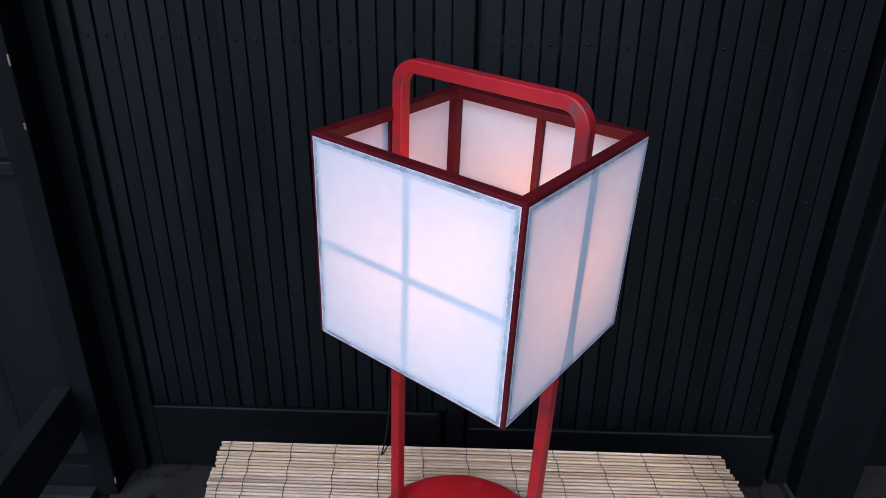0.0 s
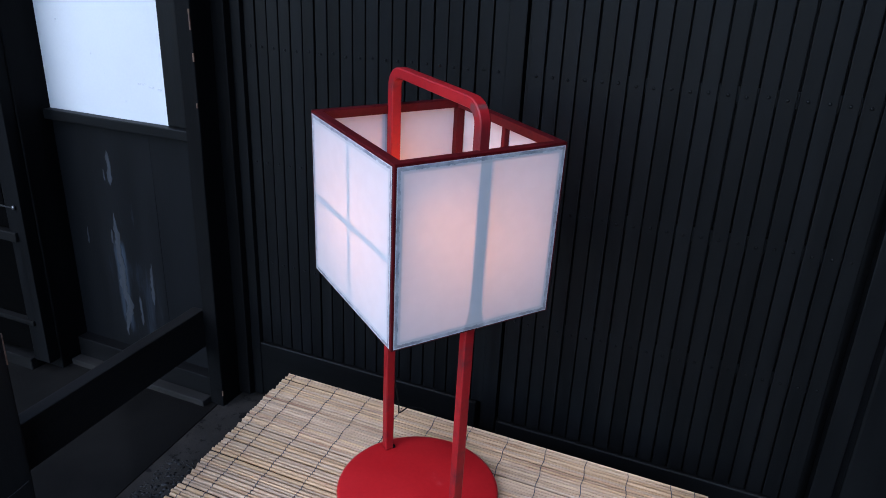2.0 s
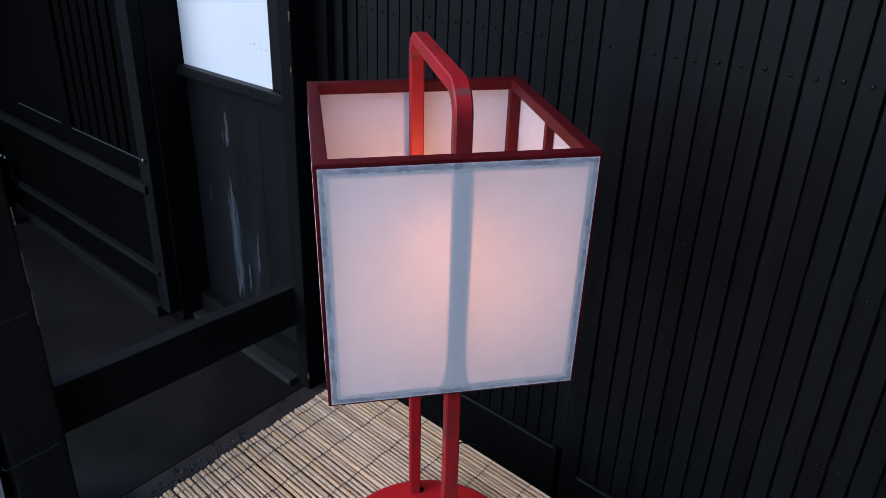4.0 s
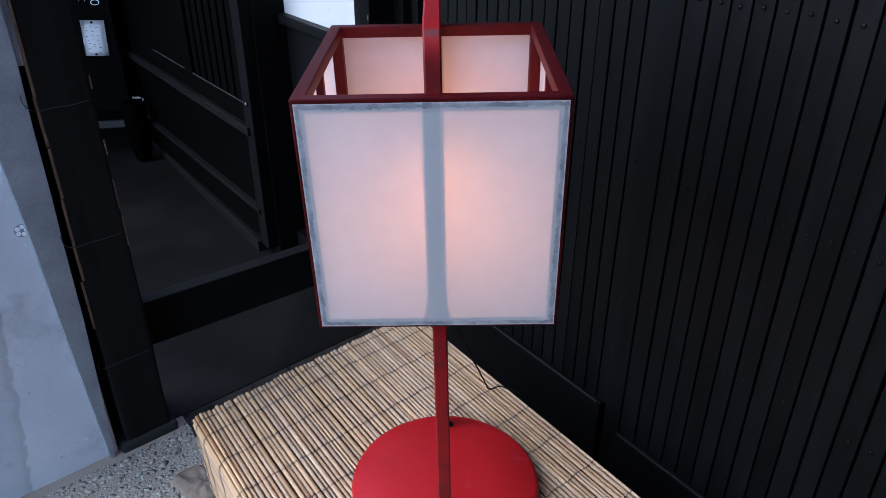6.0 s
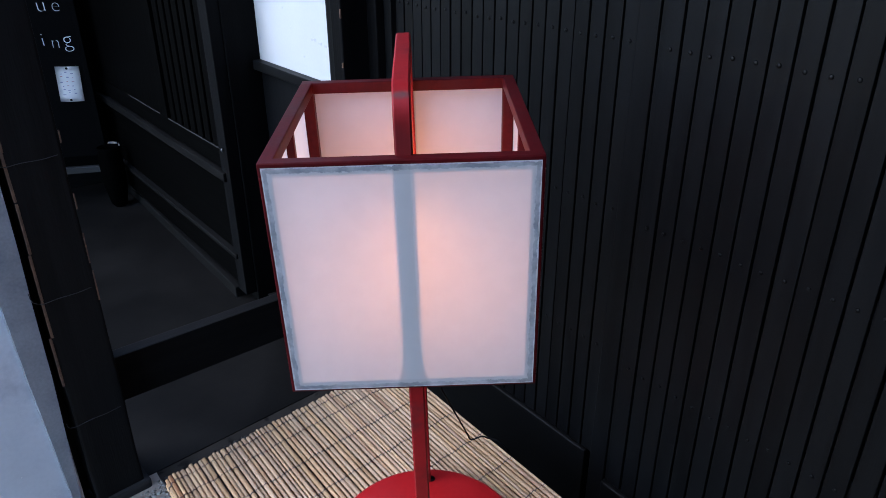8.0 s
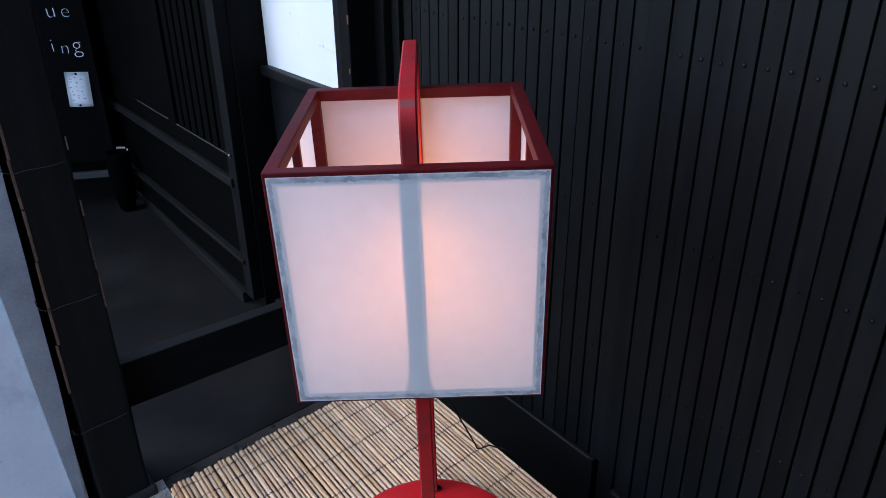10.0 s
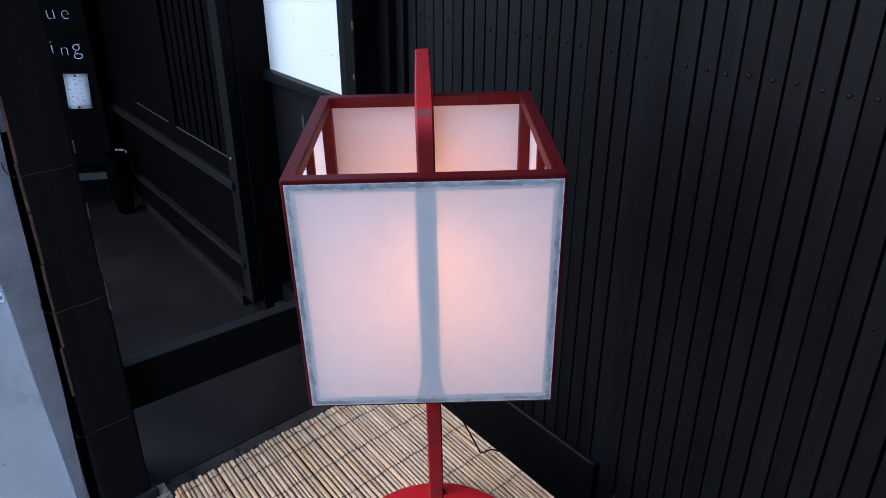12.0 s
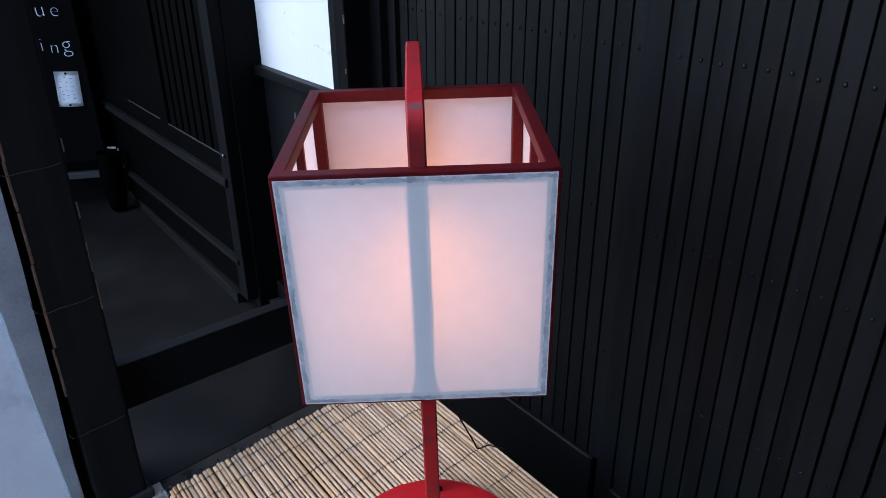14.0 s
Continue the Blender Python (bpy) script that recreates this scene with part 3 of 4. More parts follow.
def cover_board():
    """A thin weathered board over the plaster's end, wider towards the top."""
    bm = bmesh.new()
    prof = [(-0.506, -0.4935, 0.0), (-0.527, -0.4760, 0.46), (-0.534, -0.4730, 0.67), (-0.541, -0.4690, 0.80), (-0.550, -0.4670, 0.96), (-0.558, -0.4625, 1.085), (-0.62, -0.4610, 2.60)]
    rows = [[bm.verts.new(p) for p in ((-0.003, a, z), (0.012, a + 0.001, z), (0.012, b, z), (-0.003, b, z))] for a, b, z in prof]
    for r0, r1 in zip(rows, rows[1:]):
        for i in range(4):
            bm.faces.new((r0[i], r0[(i + 1) % 4], r1[(i + 1) % 4], r1[i]))
    bm.faces.new(rows[0])
    bm.faces.new(rows[-1][::-1])
    bmesh.ops.recalc_face_normals(bm, faces=bm.faces[:])
    return bm


for sy, sz, sw in ((-0.548, 0.095, 0.006), (-0.527, 0.083, 0.004), (-0.60, 0.21, 0.003)):
    part("speck", flake(sw, sw, sy * 10), tag_white, side, at=pose(-0.0034, sy, sz, 0, 0, 90))
for sy, sz, sw in ((-0.526, 0.068, 0.004), (-0.617, 0.074, 0.005), (-0.637, 0.304, 0.007), (-0.640, 0.392, 0.004), (-0.665, 0.40, 0.003)):
    part("speck", flake(sw, sw * 0.5, sy * 10), damp_plaster, side, at=pose(-0.0034, sy, sz, 0, 0, 90))

part("cover_board", cover_board(), mortar, side, "weathered grey board over the plaster's end")

post_n = empty("post_near", SIDE, "square black post bound with thin wire on a stone footing", "post", kind="structure")


def rubbed_post():
    """The shaft, its outer arris worn back above knee height."""
    bm = worn_box(-0.15, -0.456, 0.030, 0.008, -0.328, 2.60, 0.007, 26, 0.003, 4)
    for v in bm.verts:
        if v.co.y < -0.44:
            v.co.y += 0.0085 * min(max((v.co.z - 0.50) / 0.35, 0.0), 1.0)
    return bm


part("shaft", rubbed_post(), post_black, post_n)
part("packing", worn_box(-0.030, -0.470, 1.088, 0.002, -0.440, 2.58, 0.003, 8, 0.001, 8), mortar, post_n, "grey packing in the gap beside the wall")
part("footing", worn_box(-0.17, -0.474, 0.0, 0.018, -0.312, 0.034, 0.010, 4, 0.003, 5), dark_stone, post_n, "dark stone footing")
# Black strip added deep in the gap to stand in for its darkness.
part("gap_shade", box(-0.14, -0.50, 0.0, -0.06, -0.44, 2.60, 0), post_black, post_n)
for z, rise in ((0.296, 0.020), (0.655, 0.042), (0.991, 0.044)):
    # out of a hole in the board, slack over the gap, then tight round the post
    ring = [(0.0105, -0.4745, z + rise), (0.0150, -0.4740, z + 0.55 * rise), (0.0150, -0.4690, z + 0.28 * rise), (0.0130, -0.4600, z + 0.11 * rise), (0.0108, -0.4490, z)]
    ring += [(0.0100, -0.4410 + 0.100 * k / 8, z + 0.0012 * math.sin(k * 0.9) + 0.0004 * k) for k in range(9)]
    part("wire", sweep(ring, 0.0010, 5), wire_grey, post_n, "thin grey binding wire")
for z0, z1, y in ((0.42, 0.56, -0.4585), (0.56, 0.66, -0.4555), (0.662, 0.78, -0.4525), (0.782, 0.905, -0.4505), (0.907, 1.02, -0.4500), (1.022, 1.30, -0.4495)):
    part("bare_edge", worn_box(0.0040, y, z0, 0.0092, y + 0.0062, z1, 0.001, 14, 0.0026, z0 * 9), bare_wood, post_n, "bare brown splintered edge")
for z0, z1 in ((0.62, 0.70), (0.72, 0.80), (0.86, 0.90), (1.02, 1.05)):
    part("bare_edge", worn_box(0.0060, -0.3305, z0, 0.0082, -0.3272, z1, 0.0006, 16, 0.0034, z0 * 9), bare_wood, post_n, "bare brown splintered edge")
beam = tagged(part("trim", worn_box(-0.105, -0.33, 0.250, -0.060, 0.456, 0.392, 0.005, 12, 0.002, 8), rubbed_y, at=SIDE @ pose(0, 0, 0, -2.0, 0, 0)),
              "black timber bar across the foot of the passage", "barrier", kind="structure")

# ---- the passage: white panel over boarding, sliding gate, end wall ----
inner = empty("wall_inner", pose(0, 0, 0), "white plaster panel over black boarding inside the passage", "wall", kind="structure")
part("plaster_panel", box(-1.700, 0.500, 0.985, -1.158, 0.54, 2.50, 0), plaster, inner, "white plaster panel with small scuffs")
for k, (fx, fz, fw, fh) in enumerate(((-1.255, 1.113, 0.030, 0.008), (-1.215, 1.106, 0.022, 0.007), (-1.180, 1.102, 0.016, 0.008), (-1.46, 1.192, 0.005, 0.007), (-1.409, 1.133, 0.004, 0.005), (-1.33, 1.05, 0.004, 0.005), (-1.60, 1.29, 0.005, 0.005))):
    part("scuff", box(fx - fw / 2, 0.4988, fz - fh / 2, fx + fw / 2, 0.5005, fz + fh / 2, 0.0006), scuff_grey, inner)
part("ledge", worn_box(-1.745, 0.470, 0.955, -1.045, 0.54, 0.990, 0.004, 8, 0.001, 3), black_x, inner)
part("stile", worn_box(-1.158, 0.497, 0.99, -1.046, 0.54, 2.50, 0.003, 8, 0.001, 4), black_up, inner)
part("post", worn_box(-1.775, 0.374, 0.0, -1.692, 0.54, 2.60, 0.004, 10, 0.0015, 5), corner_black, inner, "black post at the end of the boarding")
for x0, x1 in ((-1.700, -1.252), (-1.251, -1.046)):
    part("plank", worn_box(x0, 0.500, 0.10, x1, 0.53, 0.957, 0.0012, 6, 0.001, 11 + x0), worn_black, inner, "black plank with flaked paint")


def drip(top, bottom, width, seed):
    """A thin run of bare wood down the boarding: a wandering line of ragged width that pinches, swells and forks."""
    bm = bmesh.new()
    rows = []
    n = max(int((top - bottom) / 0.006), 8)
    for i in range(n + 1):
        u = i / n
        z = top + (bottom - top) * u
        mid = 0.7 * width * noise.noise(Vector((seed * 3.7, z * 9, 0))) + 0.25 * width * noise.noise(Vector((seed, z * 40, 2)))
        w = width * (0.32 + 0.45 * abs(noise.noise(Vector((z * 11, seed * 5.1, 4)))) + 0.30 * u) * min(1.0, 6 * u + 0.1, 5 * (1 - u) + 0.08)
        a = w * (0.8 + 0.5 * noise.noise(Vector((z * 60, seed, 7))))
        b = w * (0.8 + 0.5 * noise.noise(Vector((z * 55, seed, 9))))
        rows.append([bm.verts.new(p) for p in ((mid - a, -0.0004, z), (mid + b, -0.0004, z), (mid + b, 0.0006, z), (mid - a, 0.0006, z))])
    for r0, r1 in zip(rows, rows[1:]):
        for k in range(4):
            bm.faces.new((r0[k], r0[(k + 1) % 4], r1[(k + 1) % 4], r1[k]))
    bm.faces.new(rows[0])
    bm.faces.new(rows[-1][::-1])
    bmesh.ops.recalc_face_normals(bm, faces=bm.faces[:])
    return bm


for k, (fx, top, bottom, fw) in enumerate(((-1.450, 0.868, 0.745, 0.020), (-1.476, 0.800, 0.758, 0.008), (-1.452, 0.640, 0.150, 0.030), (-1.478, 0.575, 0.520, 0.010),
                                           (-1.316, 0.475, 0.310, 0.015), (-1.385, 0.330, 0.210, 0.012), (-1.600, 0.565, 0.500, 0.007))):
    part("flaked_patch", drip(top, bottom, fw, k + 1), flaked, inner, "flaked bluish grey run", at=pose(fx, 0.4992, 0))
part("bottom_rail", worn_box(-1.691, 0.455, 0.012, -1.046, 0.53, 0.105, 0.004, 8, 0.0015, 6), rubbed_light, inner)
part("curb", worn_box(-1.691, 0.412, 0.0, -1.046, 0.456, 0.030, 0.005, 8, 0.0015, 7), curb_stone, inner, "worn stone curb along the boarding")

GATE = pose(-1.73, 0.338, 0, 0, 0, 1.3)
gate = empty("door_3", GATE, "black sliding gate with upright bars over a plain panel", "gate", kind="structure")
LEN = 1.85
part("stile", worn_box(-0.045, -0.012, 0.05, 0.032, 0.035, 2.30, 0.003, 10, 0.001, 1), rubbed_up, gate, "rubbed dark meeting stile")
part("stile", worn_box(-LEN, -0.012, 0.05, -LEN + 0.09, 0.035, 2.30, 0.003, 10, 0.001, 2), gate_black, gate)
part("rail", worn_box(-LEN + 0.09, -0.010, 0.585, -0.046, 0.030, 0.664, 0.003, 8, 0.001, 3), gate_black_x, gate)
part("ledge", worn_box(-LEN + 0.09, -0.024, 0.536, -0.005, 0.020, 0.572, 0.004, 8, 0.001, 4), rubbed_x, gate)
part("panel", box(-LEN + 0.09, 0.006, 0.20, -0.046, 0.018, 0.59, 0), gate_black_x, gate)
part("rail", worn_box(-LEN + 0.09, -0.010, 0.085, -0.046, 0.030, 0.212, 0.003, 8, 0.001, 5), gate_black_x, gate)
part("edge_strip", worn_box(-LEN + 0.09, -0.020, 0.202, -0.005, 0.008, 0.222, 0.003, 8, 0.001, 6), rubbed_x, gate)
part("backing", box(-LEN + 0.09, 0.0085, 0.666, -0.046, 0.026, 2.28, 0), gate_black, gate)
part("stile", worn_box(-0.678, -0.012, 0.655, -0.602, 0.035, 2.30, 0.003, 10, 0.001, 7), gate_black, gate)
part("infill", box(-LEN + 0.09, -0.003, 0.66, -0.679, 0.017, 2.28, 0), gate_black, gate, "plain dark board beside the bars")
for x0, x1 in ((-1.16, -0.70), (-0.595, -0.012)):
    part("pale_edge", worn_box(x0, -0.0128, 0.6605, x1, -0.0095, 0.6660, 0.0008, 14, 0.0016, x0 * 9), chip_highlight, gate, "pale chipped edge of the rail")
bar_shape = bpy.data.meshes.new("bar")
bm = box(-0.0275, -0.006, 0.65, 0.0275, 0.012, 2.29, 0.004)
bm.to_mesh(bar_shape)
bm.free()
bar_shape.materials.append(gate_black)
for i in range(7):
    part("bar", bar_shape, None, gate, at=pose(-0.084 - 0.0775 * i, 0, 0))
part("knob", lathe([(0.003, 0), (0.007, 0.002), (0.008, 0.006), (0.005, 0.009), (0.001, 0.010)], 14), bright_metal, gate, "small bright metal knob", at=pose(0.004, -0.013, 0.667, 90, 0, 0), smooth=True)
tagged(part("threshold", worn_box(-3.62, 0.31, 0.0, -1.78, 0.46, 0.055, 0.005, 10, 0.002, 9), rubbed_x), "worn dark threshold under the gate", "threshold", kind="structure")
tagged(part("wall_passage_far", box(-3.75, 0.46, 0, -1.76, 0.60, 2.60, 0), black_x), "dark wall behind the sliding gate", "wall", kind="structure")
tagged(part("wall_end", box(-3.75, -1.40, 0, -3.62, 0.46, 2.60, 0), black_up), "dark end wall of the passage", "wall", kind="structure")
# Eaves out of view, added to keep sky light off the wall's foot.
tagged(part("ceiling", worn_box(-1.10, -0.50, 2.61, 1.60, 0.80, 2.71, 0.004, 6, 0.001), black_x), "unseen dark eaves added to shade the wall and ground", "eaves", kind="structure")
# Never in view: blocks light that would reach the shutters from the right.
tagged(part("wall_east", box(1.40, -2.4, 0, 1.55, 0.66, 2.60, 0), black_y), "unseen dark wall added to block light from the right", "wall", kind="structure")


# ---- things in the passage ----
def letter_mesh(body, size):
    cu = bpy.data.curves.new("text", "FONT")
    cu.body, cu.size, cu.extrude, cu.offset = body, size, 0.0008, -0.0026
    ob = bpy.data.objects.new("text", cu)
    me = bpy.data.meshes.new_from_object(ob)
    bpy.data.objects.remove(ob)
    me.materials.append(chalk)
    return me


sign = empty("blackboard_sign", pose(-3.35, 0.129, 0.0075, 0, 0, -24) @ Matrix.Scale(1.09, 4) @ pose(0, -0.07, 0), "tall blackboard sign with chalk writing and a pinned card", "sign")
part("board", box(-0.03, -0.26, 0.235, -0.002, 0.145, 1.469, 0.003), board_black, sign)
for y in (-0.283, 0.145):
    part("frame", box(-0.034, y, 0.225, 0.004, y + 0.023, 1.489, 0.003), board_black, sign)
    part("leg", box(-0.032, y + 0.001, 0.0, 0.003, y + 0.022, 0.226, 0.003), grey_paint, sign, "scuffed grey leg")
part("cross_bar", box(-0.030, -0.26, 0.145, 0.001, 0.145, 0.178, 0.003), grey_paint, sign, "scuffed grey cross bar between the legs")
for ch, y, z, size, lean in (("u", 0.000, 0.935, 0.098, 4), ("e", 0.062, 0.937, 0.090, -3), ("i", -0.012, 0.781, 0.092, 3), ("n", 0.026, 0.771, 0.088, -2), ("g", 0.082, 0.774, 0.108, 4)):
    part("writing", letter_mesh(ch, size), None, sign, "white chalk letter", at=pose(0.0, y, z, 90, 0, 90) @ pose(0, 0, 0, 0, 0, lean))


def card():
    bm = bmesh.new()
    rows = []
    for i in range(7):
        v = i / 6
        rows.append([bm.verts.new((0.004 + 0.010 * math.sin(u * 3.1) * (0.3 + 0.7 * (1 - v)), 0.012 + u * 0.108 + 0.008 * v, 0.519 + v * 0.168 - 0.004 * u)) for u in (0, 0.25, 0.5, 0.75, 1)])
    for a, b in zip(rows, rows[1:]):
        for i in range(4):
            bm.faces.new((a[i], a[i + 1], b[i + 1], b[i]))
    bmesh.ops.solidify(bm, geom=bm.faces[:], thickness=0.001)
    return bm


card_ob = part("card", card(), tag_white, sign, "creased white card pinned by its corners", smooth=True)
rng = random.Random(12)
for col in range(3):
    for i in range(6):
        z = 0.652 - 0.019 * i + rng.uniform(-0.006, 0.006)
        y0 = 0.034 + 0.024 * col + rng.uniform(0, 0.008)
        part("writing_bar", box(0.0165, y0, z, 0.0172, y0 + rng.uniform(0.005, 0.014), z + rng.uniform(0.002, 0.005), 0), (tag_ink, tag_ink, tag_pink)[rng.randrange(3)], card_ob)
for y, z in ((0.074, 0.677), (0.064, 0.526)):
    part("pin", lathe([(0.006, 0), (0.005, 0.002), (0.001, 0.003)], 8), iron, card_ob, at=pose(0.016, y, z, 0, 90, 0))

pot = empty("glazed_pot", pose(-3.17, 0.211, 0.0075) @ Matrix.Diagonal((0.52, 0.52, 1.07, 1.0)), "black glazed round pot with a partly pale rim", "pot")
part("body", lathe([(0.05, 0.0), (0.08, 0.02), (0.115, 0.12), (0.12, 0.22), (0.105, 0.29), (0.112, 0.315), (0.100, 0.318), (0.095, 0.29), (0.10, 0.2), (0.06, 0.03)], 32), glaze, pot, smooth=True)
# Two pale arcs along part of the rim.
for a0, a1, thick in ((112, 165, 0.009), (66, 92, 0.007)):
    arc = [(0.109 * math.cos(radians(a0 + (a1 - a0) * k / 8)), 0.109 * math.sin(radians(a0 + (a1 - a0) * k / 8)), 0.319) for k in range(9)]
    part("rim", sweep(arc, thick, 6), pale_rim_arc, pot, "pale arc on the rim", smooth=True)

# sticker on the plaster
sticker = empty("sticker", SIDE @ pose(-0.0038, -0.545, 0.727), "small round sticker with white petals on the plaster wall", "sticker")
part("disc", lathe([(0.016, 0), (0.0155, 0.0006)], 20), tag_ink, sticker, at=pose(0, 0, 0, 0, 90, 0))
for k in range(5):
    a = 2 * math.pi * k / 5
    part("petal", lathe([(0.0055, 0), (0.005, 0.0006)], 10), tag_white, sticker, at=pose(0.0008, 0.0095 * math.cos(a), 0.0095 * math.sin(a), 0, 90, 0))


# ---- the bench with its bamboo mat ----
MAT_Z = 0.310            # mean height of the mat's crown
SLAT = 0.0110           # mean width of one strip
FRONT, BACK = -0.309, 0.350

bench = empty("bench", pose(0, 0, 0), "low plain wooden bench covered by a bamboo mat", "bench")
part("top", box(-0.50, -0.305, 0.262, 0.60, 0.340, 0.2975, 0.004), black_x, bench)
for lx, ly in ((-0.40, -0.27), (0.50, -0.27), (-0.40, 0.29), (0.50, 0.29)):
    part("leg", box(lx - 0.03, ly - 0.03, 0.0, lx + 0.03, ly + 0.03, 0.262, 0.003), black_up, bench)
part("apron", box(-0.37, 0.30, 0.19, 0.47, 0.325, 0.262, 0.003), black_x, bench)
part("apron", box(-0.37, -0.30, 0.19, 0.47, -0.275, 0.262, 0.003), black_x, bench)

mat = empty("bamboo_mat", pose(0, 0, 0), "split bamboo mat tied with dark twine, draped over the bench", "mat")


def slat_mesh(seed, half):
    """A split bamboo strip along x, gently bowed, its crown rounded, with one or two faint nodes."""
    rg = random.Random(seed)
    half_len = 0.6225
    w, h = half, 0.0028 + 0.36 * half * rg.uniform(0.9, 1.1)
    prof = [(-w, -0.3 * h), (-0.85 * w, 0.35 * h), (-0.4 * w, 0.9 * h), (0.15 * w, h), (0.7 * w, 0.6 * h), (w, -0.2 * h)]
    node_x = rg.uniform(-0.5, 0.5)
    xs = sorted([-half_len, -0.3, 0.0, 0.3, half_len, node_x - 0.006, node_x, node_x + 0.006])
    bm = bmesh.new()
    rings = []
    ph, amp = rg.uniform(0, 6), rg.uniform(0.0003, 0.0009)
    for x in xs:
        swell = 1.12 if x == node_x else 1.0
        dy = amp * math.sin(x * 4 + ph)
        dz = 0.0008 * math.sin(x * 5 + ph * 2)
        rings.append([bm.verts.new((x, y * swell + dy, z * swell + dz)) for y, z in prof])
    for a, b in zip(rings, rings[1:]):
        for i in range(6):
            bm.faces.new((a[i], a[(i + 1) % 6], b[(i + 1) % 6], b[i]))
    bm.faces.new(rings[0][::-1])
    bm.faces.new(rings[-1])
    bmesh.ops.recalc_face_normals(bm, faces=bm.faces[:])
    me = bpy.data.meshes.new("slat")
    for f in bm.faces:
        f.smooth = len(f.verts) == 4
    bm.to_mesh(me)
    bm.free()
    me.materials.append(bamboo)
    return me


slat_halves = [0.0036, 0.0040, 0.0044, 0.0047, 0.0050, 0.0052, 0.0055, 0.0058, 0.0061, 0.0066, 0.0049, 0.0043]
slat_shapes = [slat_mesh(s, h) for s, h in enumerate(slat_halves)]


def mat_line(s):
    """The mat's course from the back edge over the front edge and down: y, z and slope at arc length s."""
    flat = BACK - FRONT
    r = 0.022
    if s < flat:
        y = BACK - s
        return y, MAT_Z - 0.0075 + 0.0025 * math.sin(y * 9 + 1.0), 0.0
    a = (s - flat) / r
    if a < math.pi / 2:
        return FRONT - r * math.sin(a), MAT_Z - 0.0075 - r * (1 - math.cos(a)), math.degrees(a)
    d = s - flat - r * math.pi / 2
    return FRONT - r + 0.05 * d, MAT_Z - 0.0075 - r - d, 90.0 - 2


def mat_shift(y):
    return 0.006 - 0.10 * (y + 0.0) 


rng = random.Random(21)
total = BACK - FRONT + 0.022 * math.pi / 2 + 0.22
along, seams = 0.0, [0.0]
while along < total - 0.012:
    k = rng.randrange(len(slat_shapes))
    step = 2 * slat_halves[k] + rng.uniform(0.0005, 0.0015)
    y, z, tilt = mat_line(along + step / 2)
    part("slat", slat_shapes[k], None, mat,
         at=pose(0.032 + mat_shift(max(y, FRONT)) + rng.uniform(-0.0045, 0.0045), y + rng.uniform(-0.0004, 0.0004), z + rng.uniform(-0.0006, 0.0007), tilt + rng.uniform(-5, 5), 0, rng.uniform(-0.10, 0.10))
         @ pose(0, 0, 0, 0, 0, rng.choice((0, 180))))
    along += step
    seams.append(along)
TIES = [-0.566, -0.510] + [-0.412 + 0.1085 * k for k in range(10)] + [0.620]
for tx in TIES:
    pts = []
    for s0, s1 in zip(seams, seams[1:]):
        for step in (0.0, 0.25, 0.5, 0.75):
            s = s0 + (s1 - s0) * step
            y, z, tilt = mat_line(s)
            lift = 0.0006 + 0.0054 * abs(math.sin(math.pi * step))
            a = radians(tilt)
            pts.append((tx + mat_shift(max(y, FRONT)) - 0.0 + 0.0016 * math.sin(s * 90 + tx * 40), y - lift * math.sin(a), z + lift * math.cos(a)))
    part("twine", sweep(pts, 0.0010, 4), string, mat, "dark twine tying the bamboo")

# ---- the lantern ----
LAN = pose(-0.026, 0.032, MAT_Z + 0.003, 0, 0, -35.2)
lantern = empty("andon_lantern", LAN, "red wooden lantern with lit square paper shade on a round base", "lantern")
LEAN = Vector((0, 0, 1)).rotation_difference(Vector((0.052, -0.022, 1))).to_matrix().to_4x4()
HU, HV, Z0, Z1 = 0.1840, 0.1745, 0.5615, 0.911      # half widths and heights of the shade
RAIL = 0.018

part("base", lathe([(0.187, 0.0), (0.193, 0.004), (0.1950, 0.013), (0.1925, 0.0195), (0.186, 0.0225), (0.10, 0.0245), (0.001, 0.025)], 72), base_red, lantern, "round red lacquered base", smooth=True)


def handle_frame():
    """One bar: up from the base, over in a rounded arch, and down again."""
    top, out, r = 0.9845, 0.1600, 0.034
    pts = [(-out, 0, 0.018), (-out, 0, 0.3), (-out, 0, 0.6)]
    for k in range(9):
        a = math.pi / 2 * k / 8
        pts.append((-out + r - r * math.cos(a), 0, top - r + r * math.sin(a)))
    for k in range(9):
        a = math.pi / 2 * k / 8
        pts.append((out - r + r * math.sin(a), 0, top - r + r * math.cos(a)))
    pts += [(out, 0, 0.6), (out, 0, 0.3), (out, 0, 0.018)]
    return sweep(pts, 0, square=(0.0104, 0.0112), up=Vector((0, 1, 0)))


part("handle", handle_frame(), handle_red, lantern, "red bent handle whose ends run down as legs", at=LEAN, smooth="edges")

def rail_ring(z0, z1):
    """Four mitred rails as one square ring."""
    bm = bmesh.new()
    loops = []
    for inset, z in ((0, z0), (0, z1), (RAIL, z1), (RAIL, z0)):
        a, b = HU - inset, HV - inset
        loops.append([bm.verts.new(p) for p in ((-a, -b, z), (a, -b, z), (a, b, z), (-a, b, z))])
    for k in range(4):
        r0, r1 = loops[k], loops[(k + 1) % 4]
        for i in range(4):
            bm.faces.new((r0[i], r0[(i + 1) % 4], r1[(i + 1) % 4], r1[i]))
    bmesh.ops.recalc_face_normals(bm, faces=bm.faces[:])
    bmesh.ops.bevel(bm, geom=[e for e in bm.edges if e.calc_face_angle() > 0.5], offset=0.0018, segments=2, affect="EDGES", profile=0.6)
    return bm


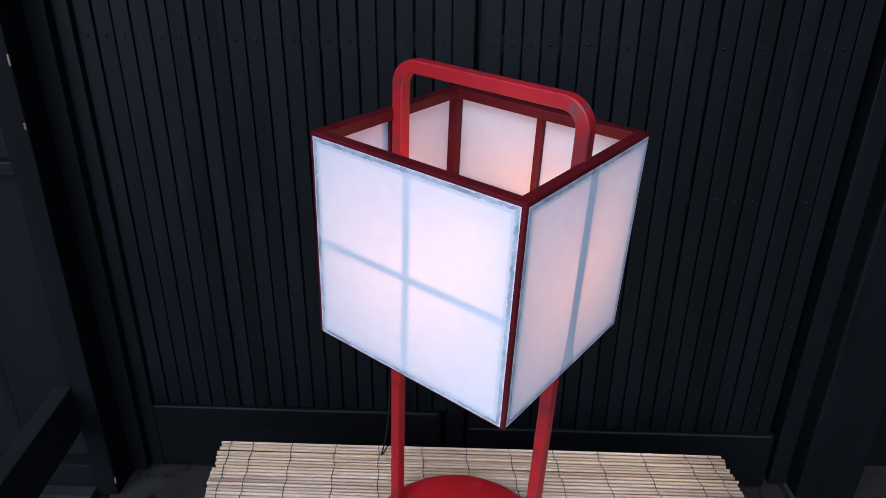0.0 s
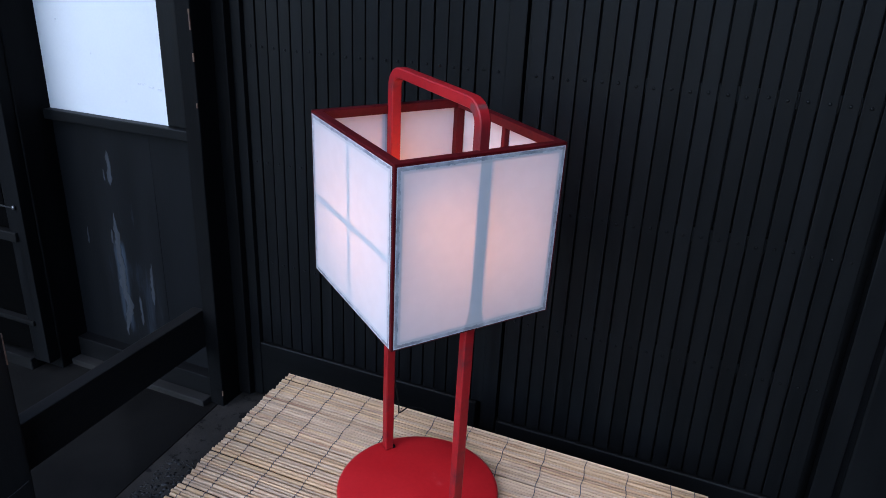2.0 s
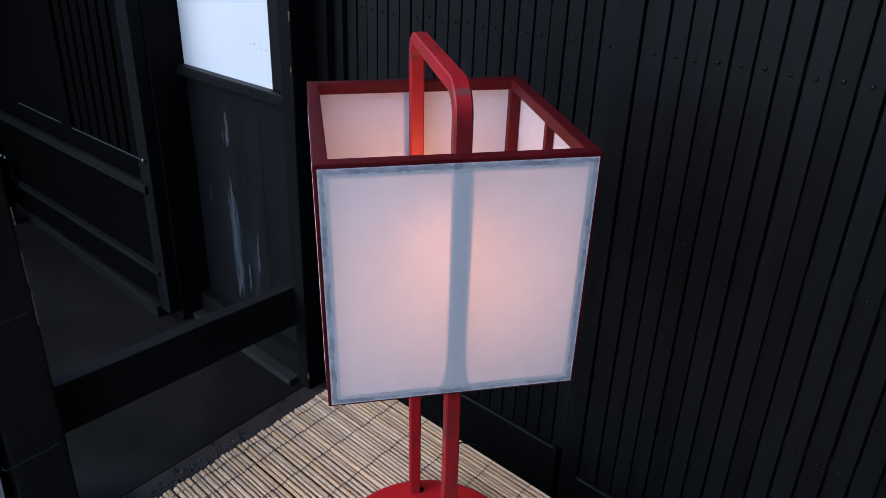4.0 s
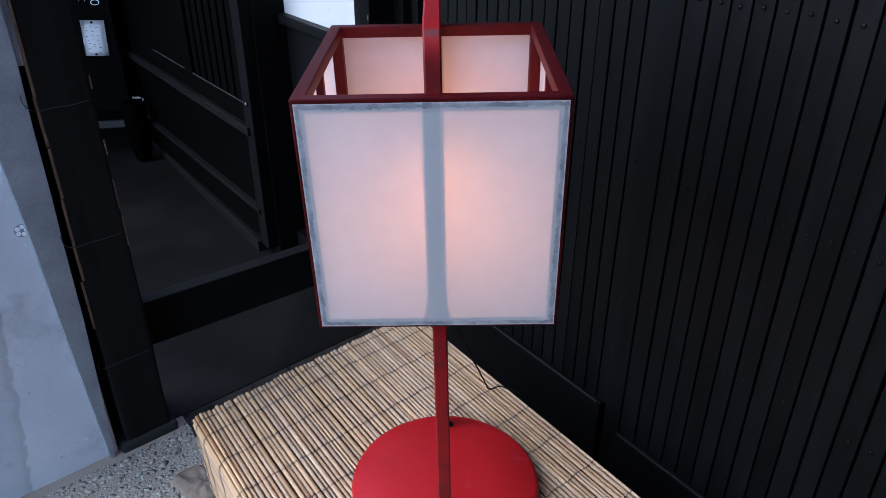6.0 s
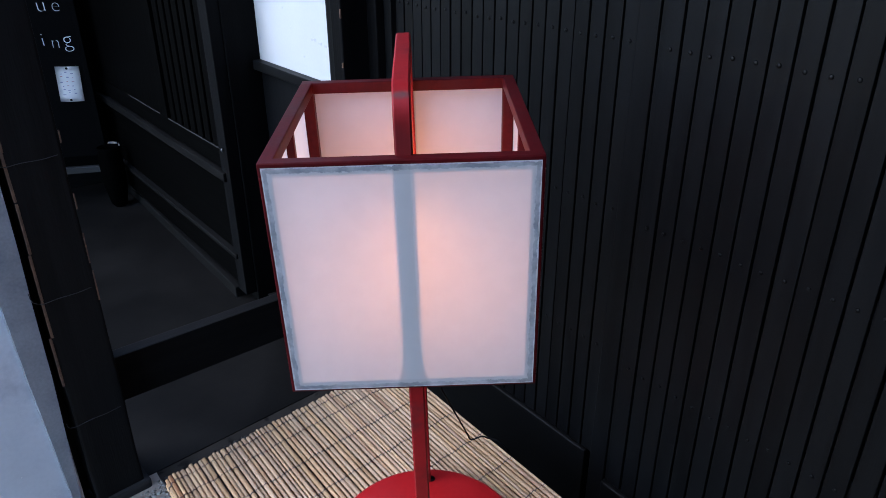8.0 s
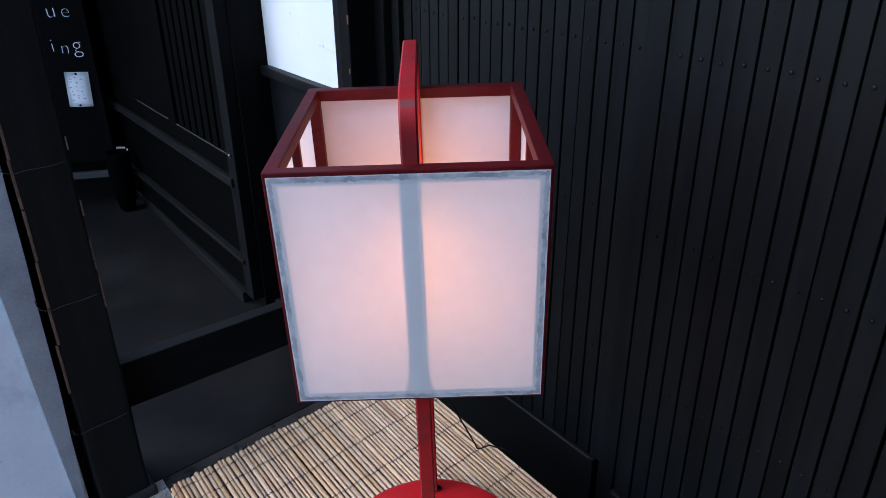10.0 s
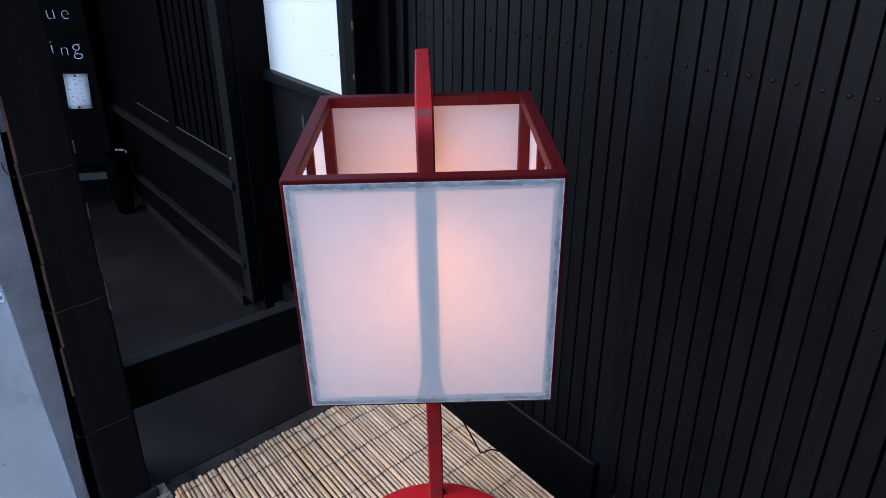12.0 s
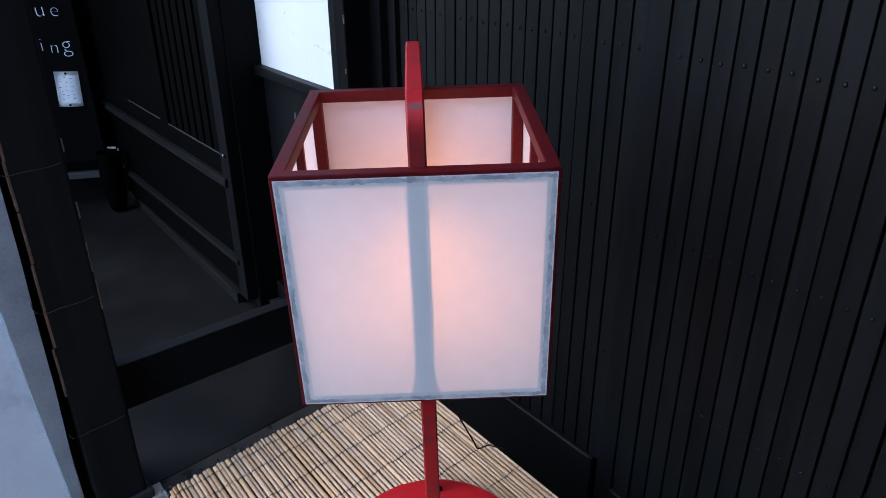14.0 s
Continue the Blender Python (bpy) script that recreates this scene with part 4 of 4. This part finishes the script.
shade = part("shade_frame", rail_ring(Z1 - RAIL, Z1), dark_red, lantern, "dark red shade frame", at=LEAN @ pose(0, 0, 0, 0, 0, -0.9))
part("bottom_rail", rail_ring(Z0, Z0 + RAIL), dark_red, shade)
for sgn in (-1, 1):
    a, b = sorted((sgn * HU, sgn * (HU - RAIL)))
    c, d = sorted((sgn * HV, sgn * (HV - RAIL)))
    # middle uprights against the paper
    part("mid_bar", box(*((a, -0.0068) if sgn < 0 else (b - 0.0062, -0.0068)), Z0 + RAIL, *((a + 0.0062, 0.0068) if sgn < 0 else (b, 0.0068)), Z1 - RAIL, 0.001), dark_red, shade)
    part("mid_bar", box(-0.006, c if sgn < 0 else d - 0.012, Z0 + RAIL, 0.006, c + 0.012 if sgn < 0 else d, Z1 - RAIL, 0.0015), dark_red, shade)
    part("cross_bar", box(-HU + RAIL, c + 0.0005 if sgn < 0 else d - 0.0115, (Z0 + Z1) / 2 - 0.006, HU - RAIL, c + 0.0115 if sgn < 0 else d - 0.0005, (Z0 + Z1) / 2 + 0.006, 0.0015), dark_red, shade)
    for t2 in (-1, 1):
        e, f = sorted((t2 * HV, t2 * (HV - RAIL)))
        part("corner_post", box(a, e, Z0 + RAIL, b, f, Z1 - RAIL, 0.002), dark_red, shade)


PAPER_LO, PAPER_HI = Z0 + 0.0035, Z1 - 0.0055


def paper_sheet(half, seed, mat):
    """A thin sheet, slightly wavy, with cut edges; local x along the face, z up."""
    bm = bmesh.new()
    nx, nz = 24, 24
    lo, hi = PAPER_LO, PAPER_HI
    grid = []
    for j in range(nz + 1):
        row = []
        for i in range(nx + 1):
            x, z = -half + 2 * half * i / nx, lo + (hi - lo) * j / nz
            wave = 0.0004 * noise.noise(Vector((x * 18 + seed * 5, z * 18, seed)))
            row.append(bm.verts.new((x, wave, z)))
        grid.append(row)
    for a, b in zip(grid, grid[1:]):
        for i in range(nx):
            bm.faces.new((a[i], a[i + 1], b[i + 1], b[i]))
    me = bpy.data.meshes.new("paper_panel")
    bm.to_mesh(me)
    bm.free()
    me.shade_smooth()
    me.materials.append(mat)
    return me


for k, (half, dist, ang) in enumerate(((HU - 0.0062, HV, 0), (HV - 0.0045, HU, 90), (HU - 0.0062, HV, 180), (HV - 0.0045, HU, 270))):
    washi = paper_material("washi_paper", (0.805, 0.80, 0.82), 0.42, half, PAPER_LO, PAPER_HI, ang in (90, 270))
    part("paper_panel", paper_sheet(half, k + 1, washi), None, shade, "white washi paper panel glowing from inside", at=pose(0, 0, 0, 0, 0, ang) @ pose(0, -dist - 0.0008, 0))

fit_bar = part("lamp_bar", box(-0.155, 0.001, Z0 + 0.004, 0.155, 0.019, Z0 + 0.018, 0.002), dark_red, lantern, at=LEAN)
part("lamp_socket", lathe([(0.018, 0), (0.018, 0.05), (0.014, 0.055)], 20), rubber, lantern, "black lamp socket", at=LEAN @ pose(0.0, 0.010, Z0 + 0.086), smooth=True)
part("lamp_stem", lathe([(0.006, 0), (0.006, 0.071)], 12), rubber, lantern, at=LEAN @ pose(0.0, 0.010, Z0 + 0.017), smooth=True)
bulb = part("bulb", lathe([(0.006, 0.0), (0.007, 0.015), (0.0115, 0.028), (0.013, 0.038), (0.011, 0.048), (0.006, 0.055), (0.001, 0.057)], 24), bulb_mat, lantern, "glowing warm bulb", at=LEAN @ pose(0.0, 0.010, Z0 + 0.139), smooth=True)
part("cable_gland", lathe([(0.0075, 0), (0.0075, 0.005), (0.006, 0.007), (0.001, 0.0075)], 14), rubber, lantern, "black cable gland", at=pose(-0.157, 0.012, 0.0215), smooth=True)


# ---- the lantern's cable ----
cable_pts = [(-0.150, 0.105, 0.900), (-0.154, 0.112, 0.80), (-0.158, 0.118, 0.72), (-0.166, 0.138, 0.65), (-0.178, 0.190, 0.53), (-0.194, 0.250, 0.41), (-0.206, 0.284, 0.345),
             (-0.211, 0.2955, 0.3215), (-0.207, 0.305, 0.3185), (-0.202, 0.314, 0.3225), (-0.196, 0.324, 0.3255), (-0.190, 0.332, 0.3205), (-0.178, 0.344, 0.3175),
             (-0.166, 0.356, 0.310), (-0.152, 0.370, 0.28), (-0.138, 0.378, 0.20), (-0.13, 0.385, 0.10), (-0.125, 0.39, 0.006)]


def smooth_path(pts, per=6):
    out = []
    p = [Vector(q) for q in pts]
    for i in range(len(p) - 1):
        a, b, c, d = p[max(i - 1, 0)], p[i], p[i + 1], p[min(i + 2, len(p) - 1)]
        for k in range(per):
            t = k / per
            out.append(0.5 * ((2 * b) + (c - a) * t + (2 * a - 5 * b + 4 * c - d) * t * t + (3 * b - a - 3 * c + d) * t ** 3))
    return out + [p[-1]]


tagged(part("power_cable", sweep(smooth_path(cable_pts), 0.0019, 7), rubber, smooth=True), "thin black power cable hanging from the lantern to the mat", "cable")
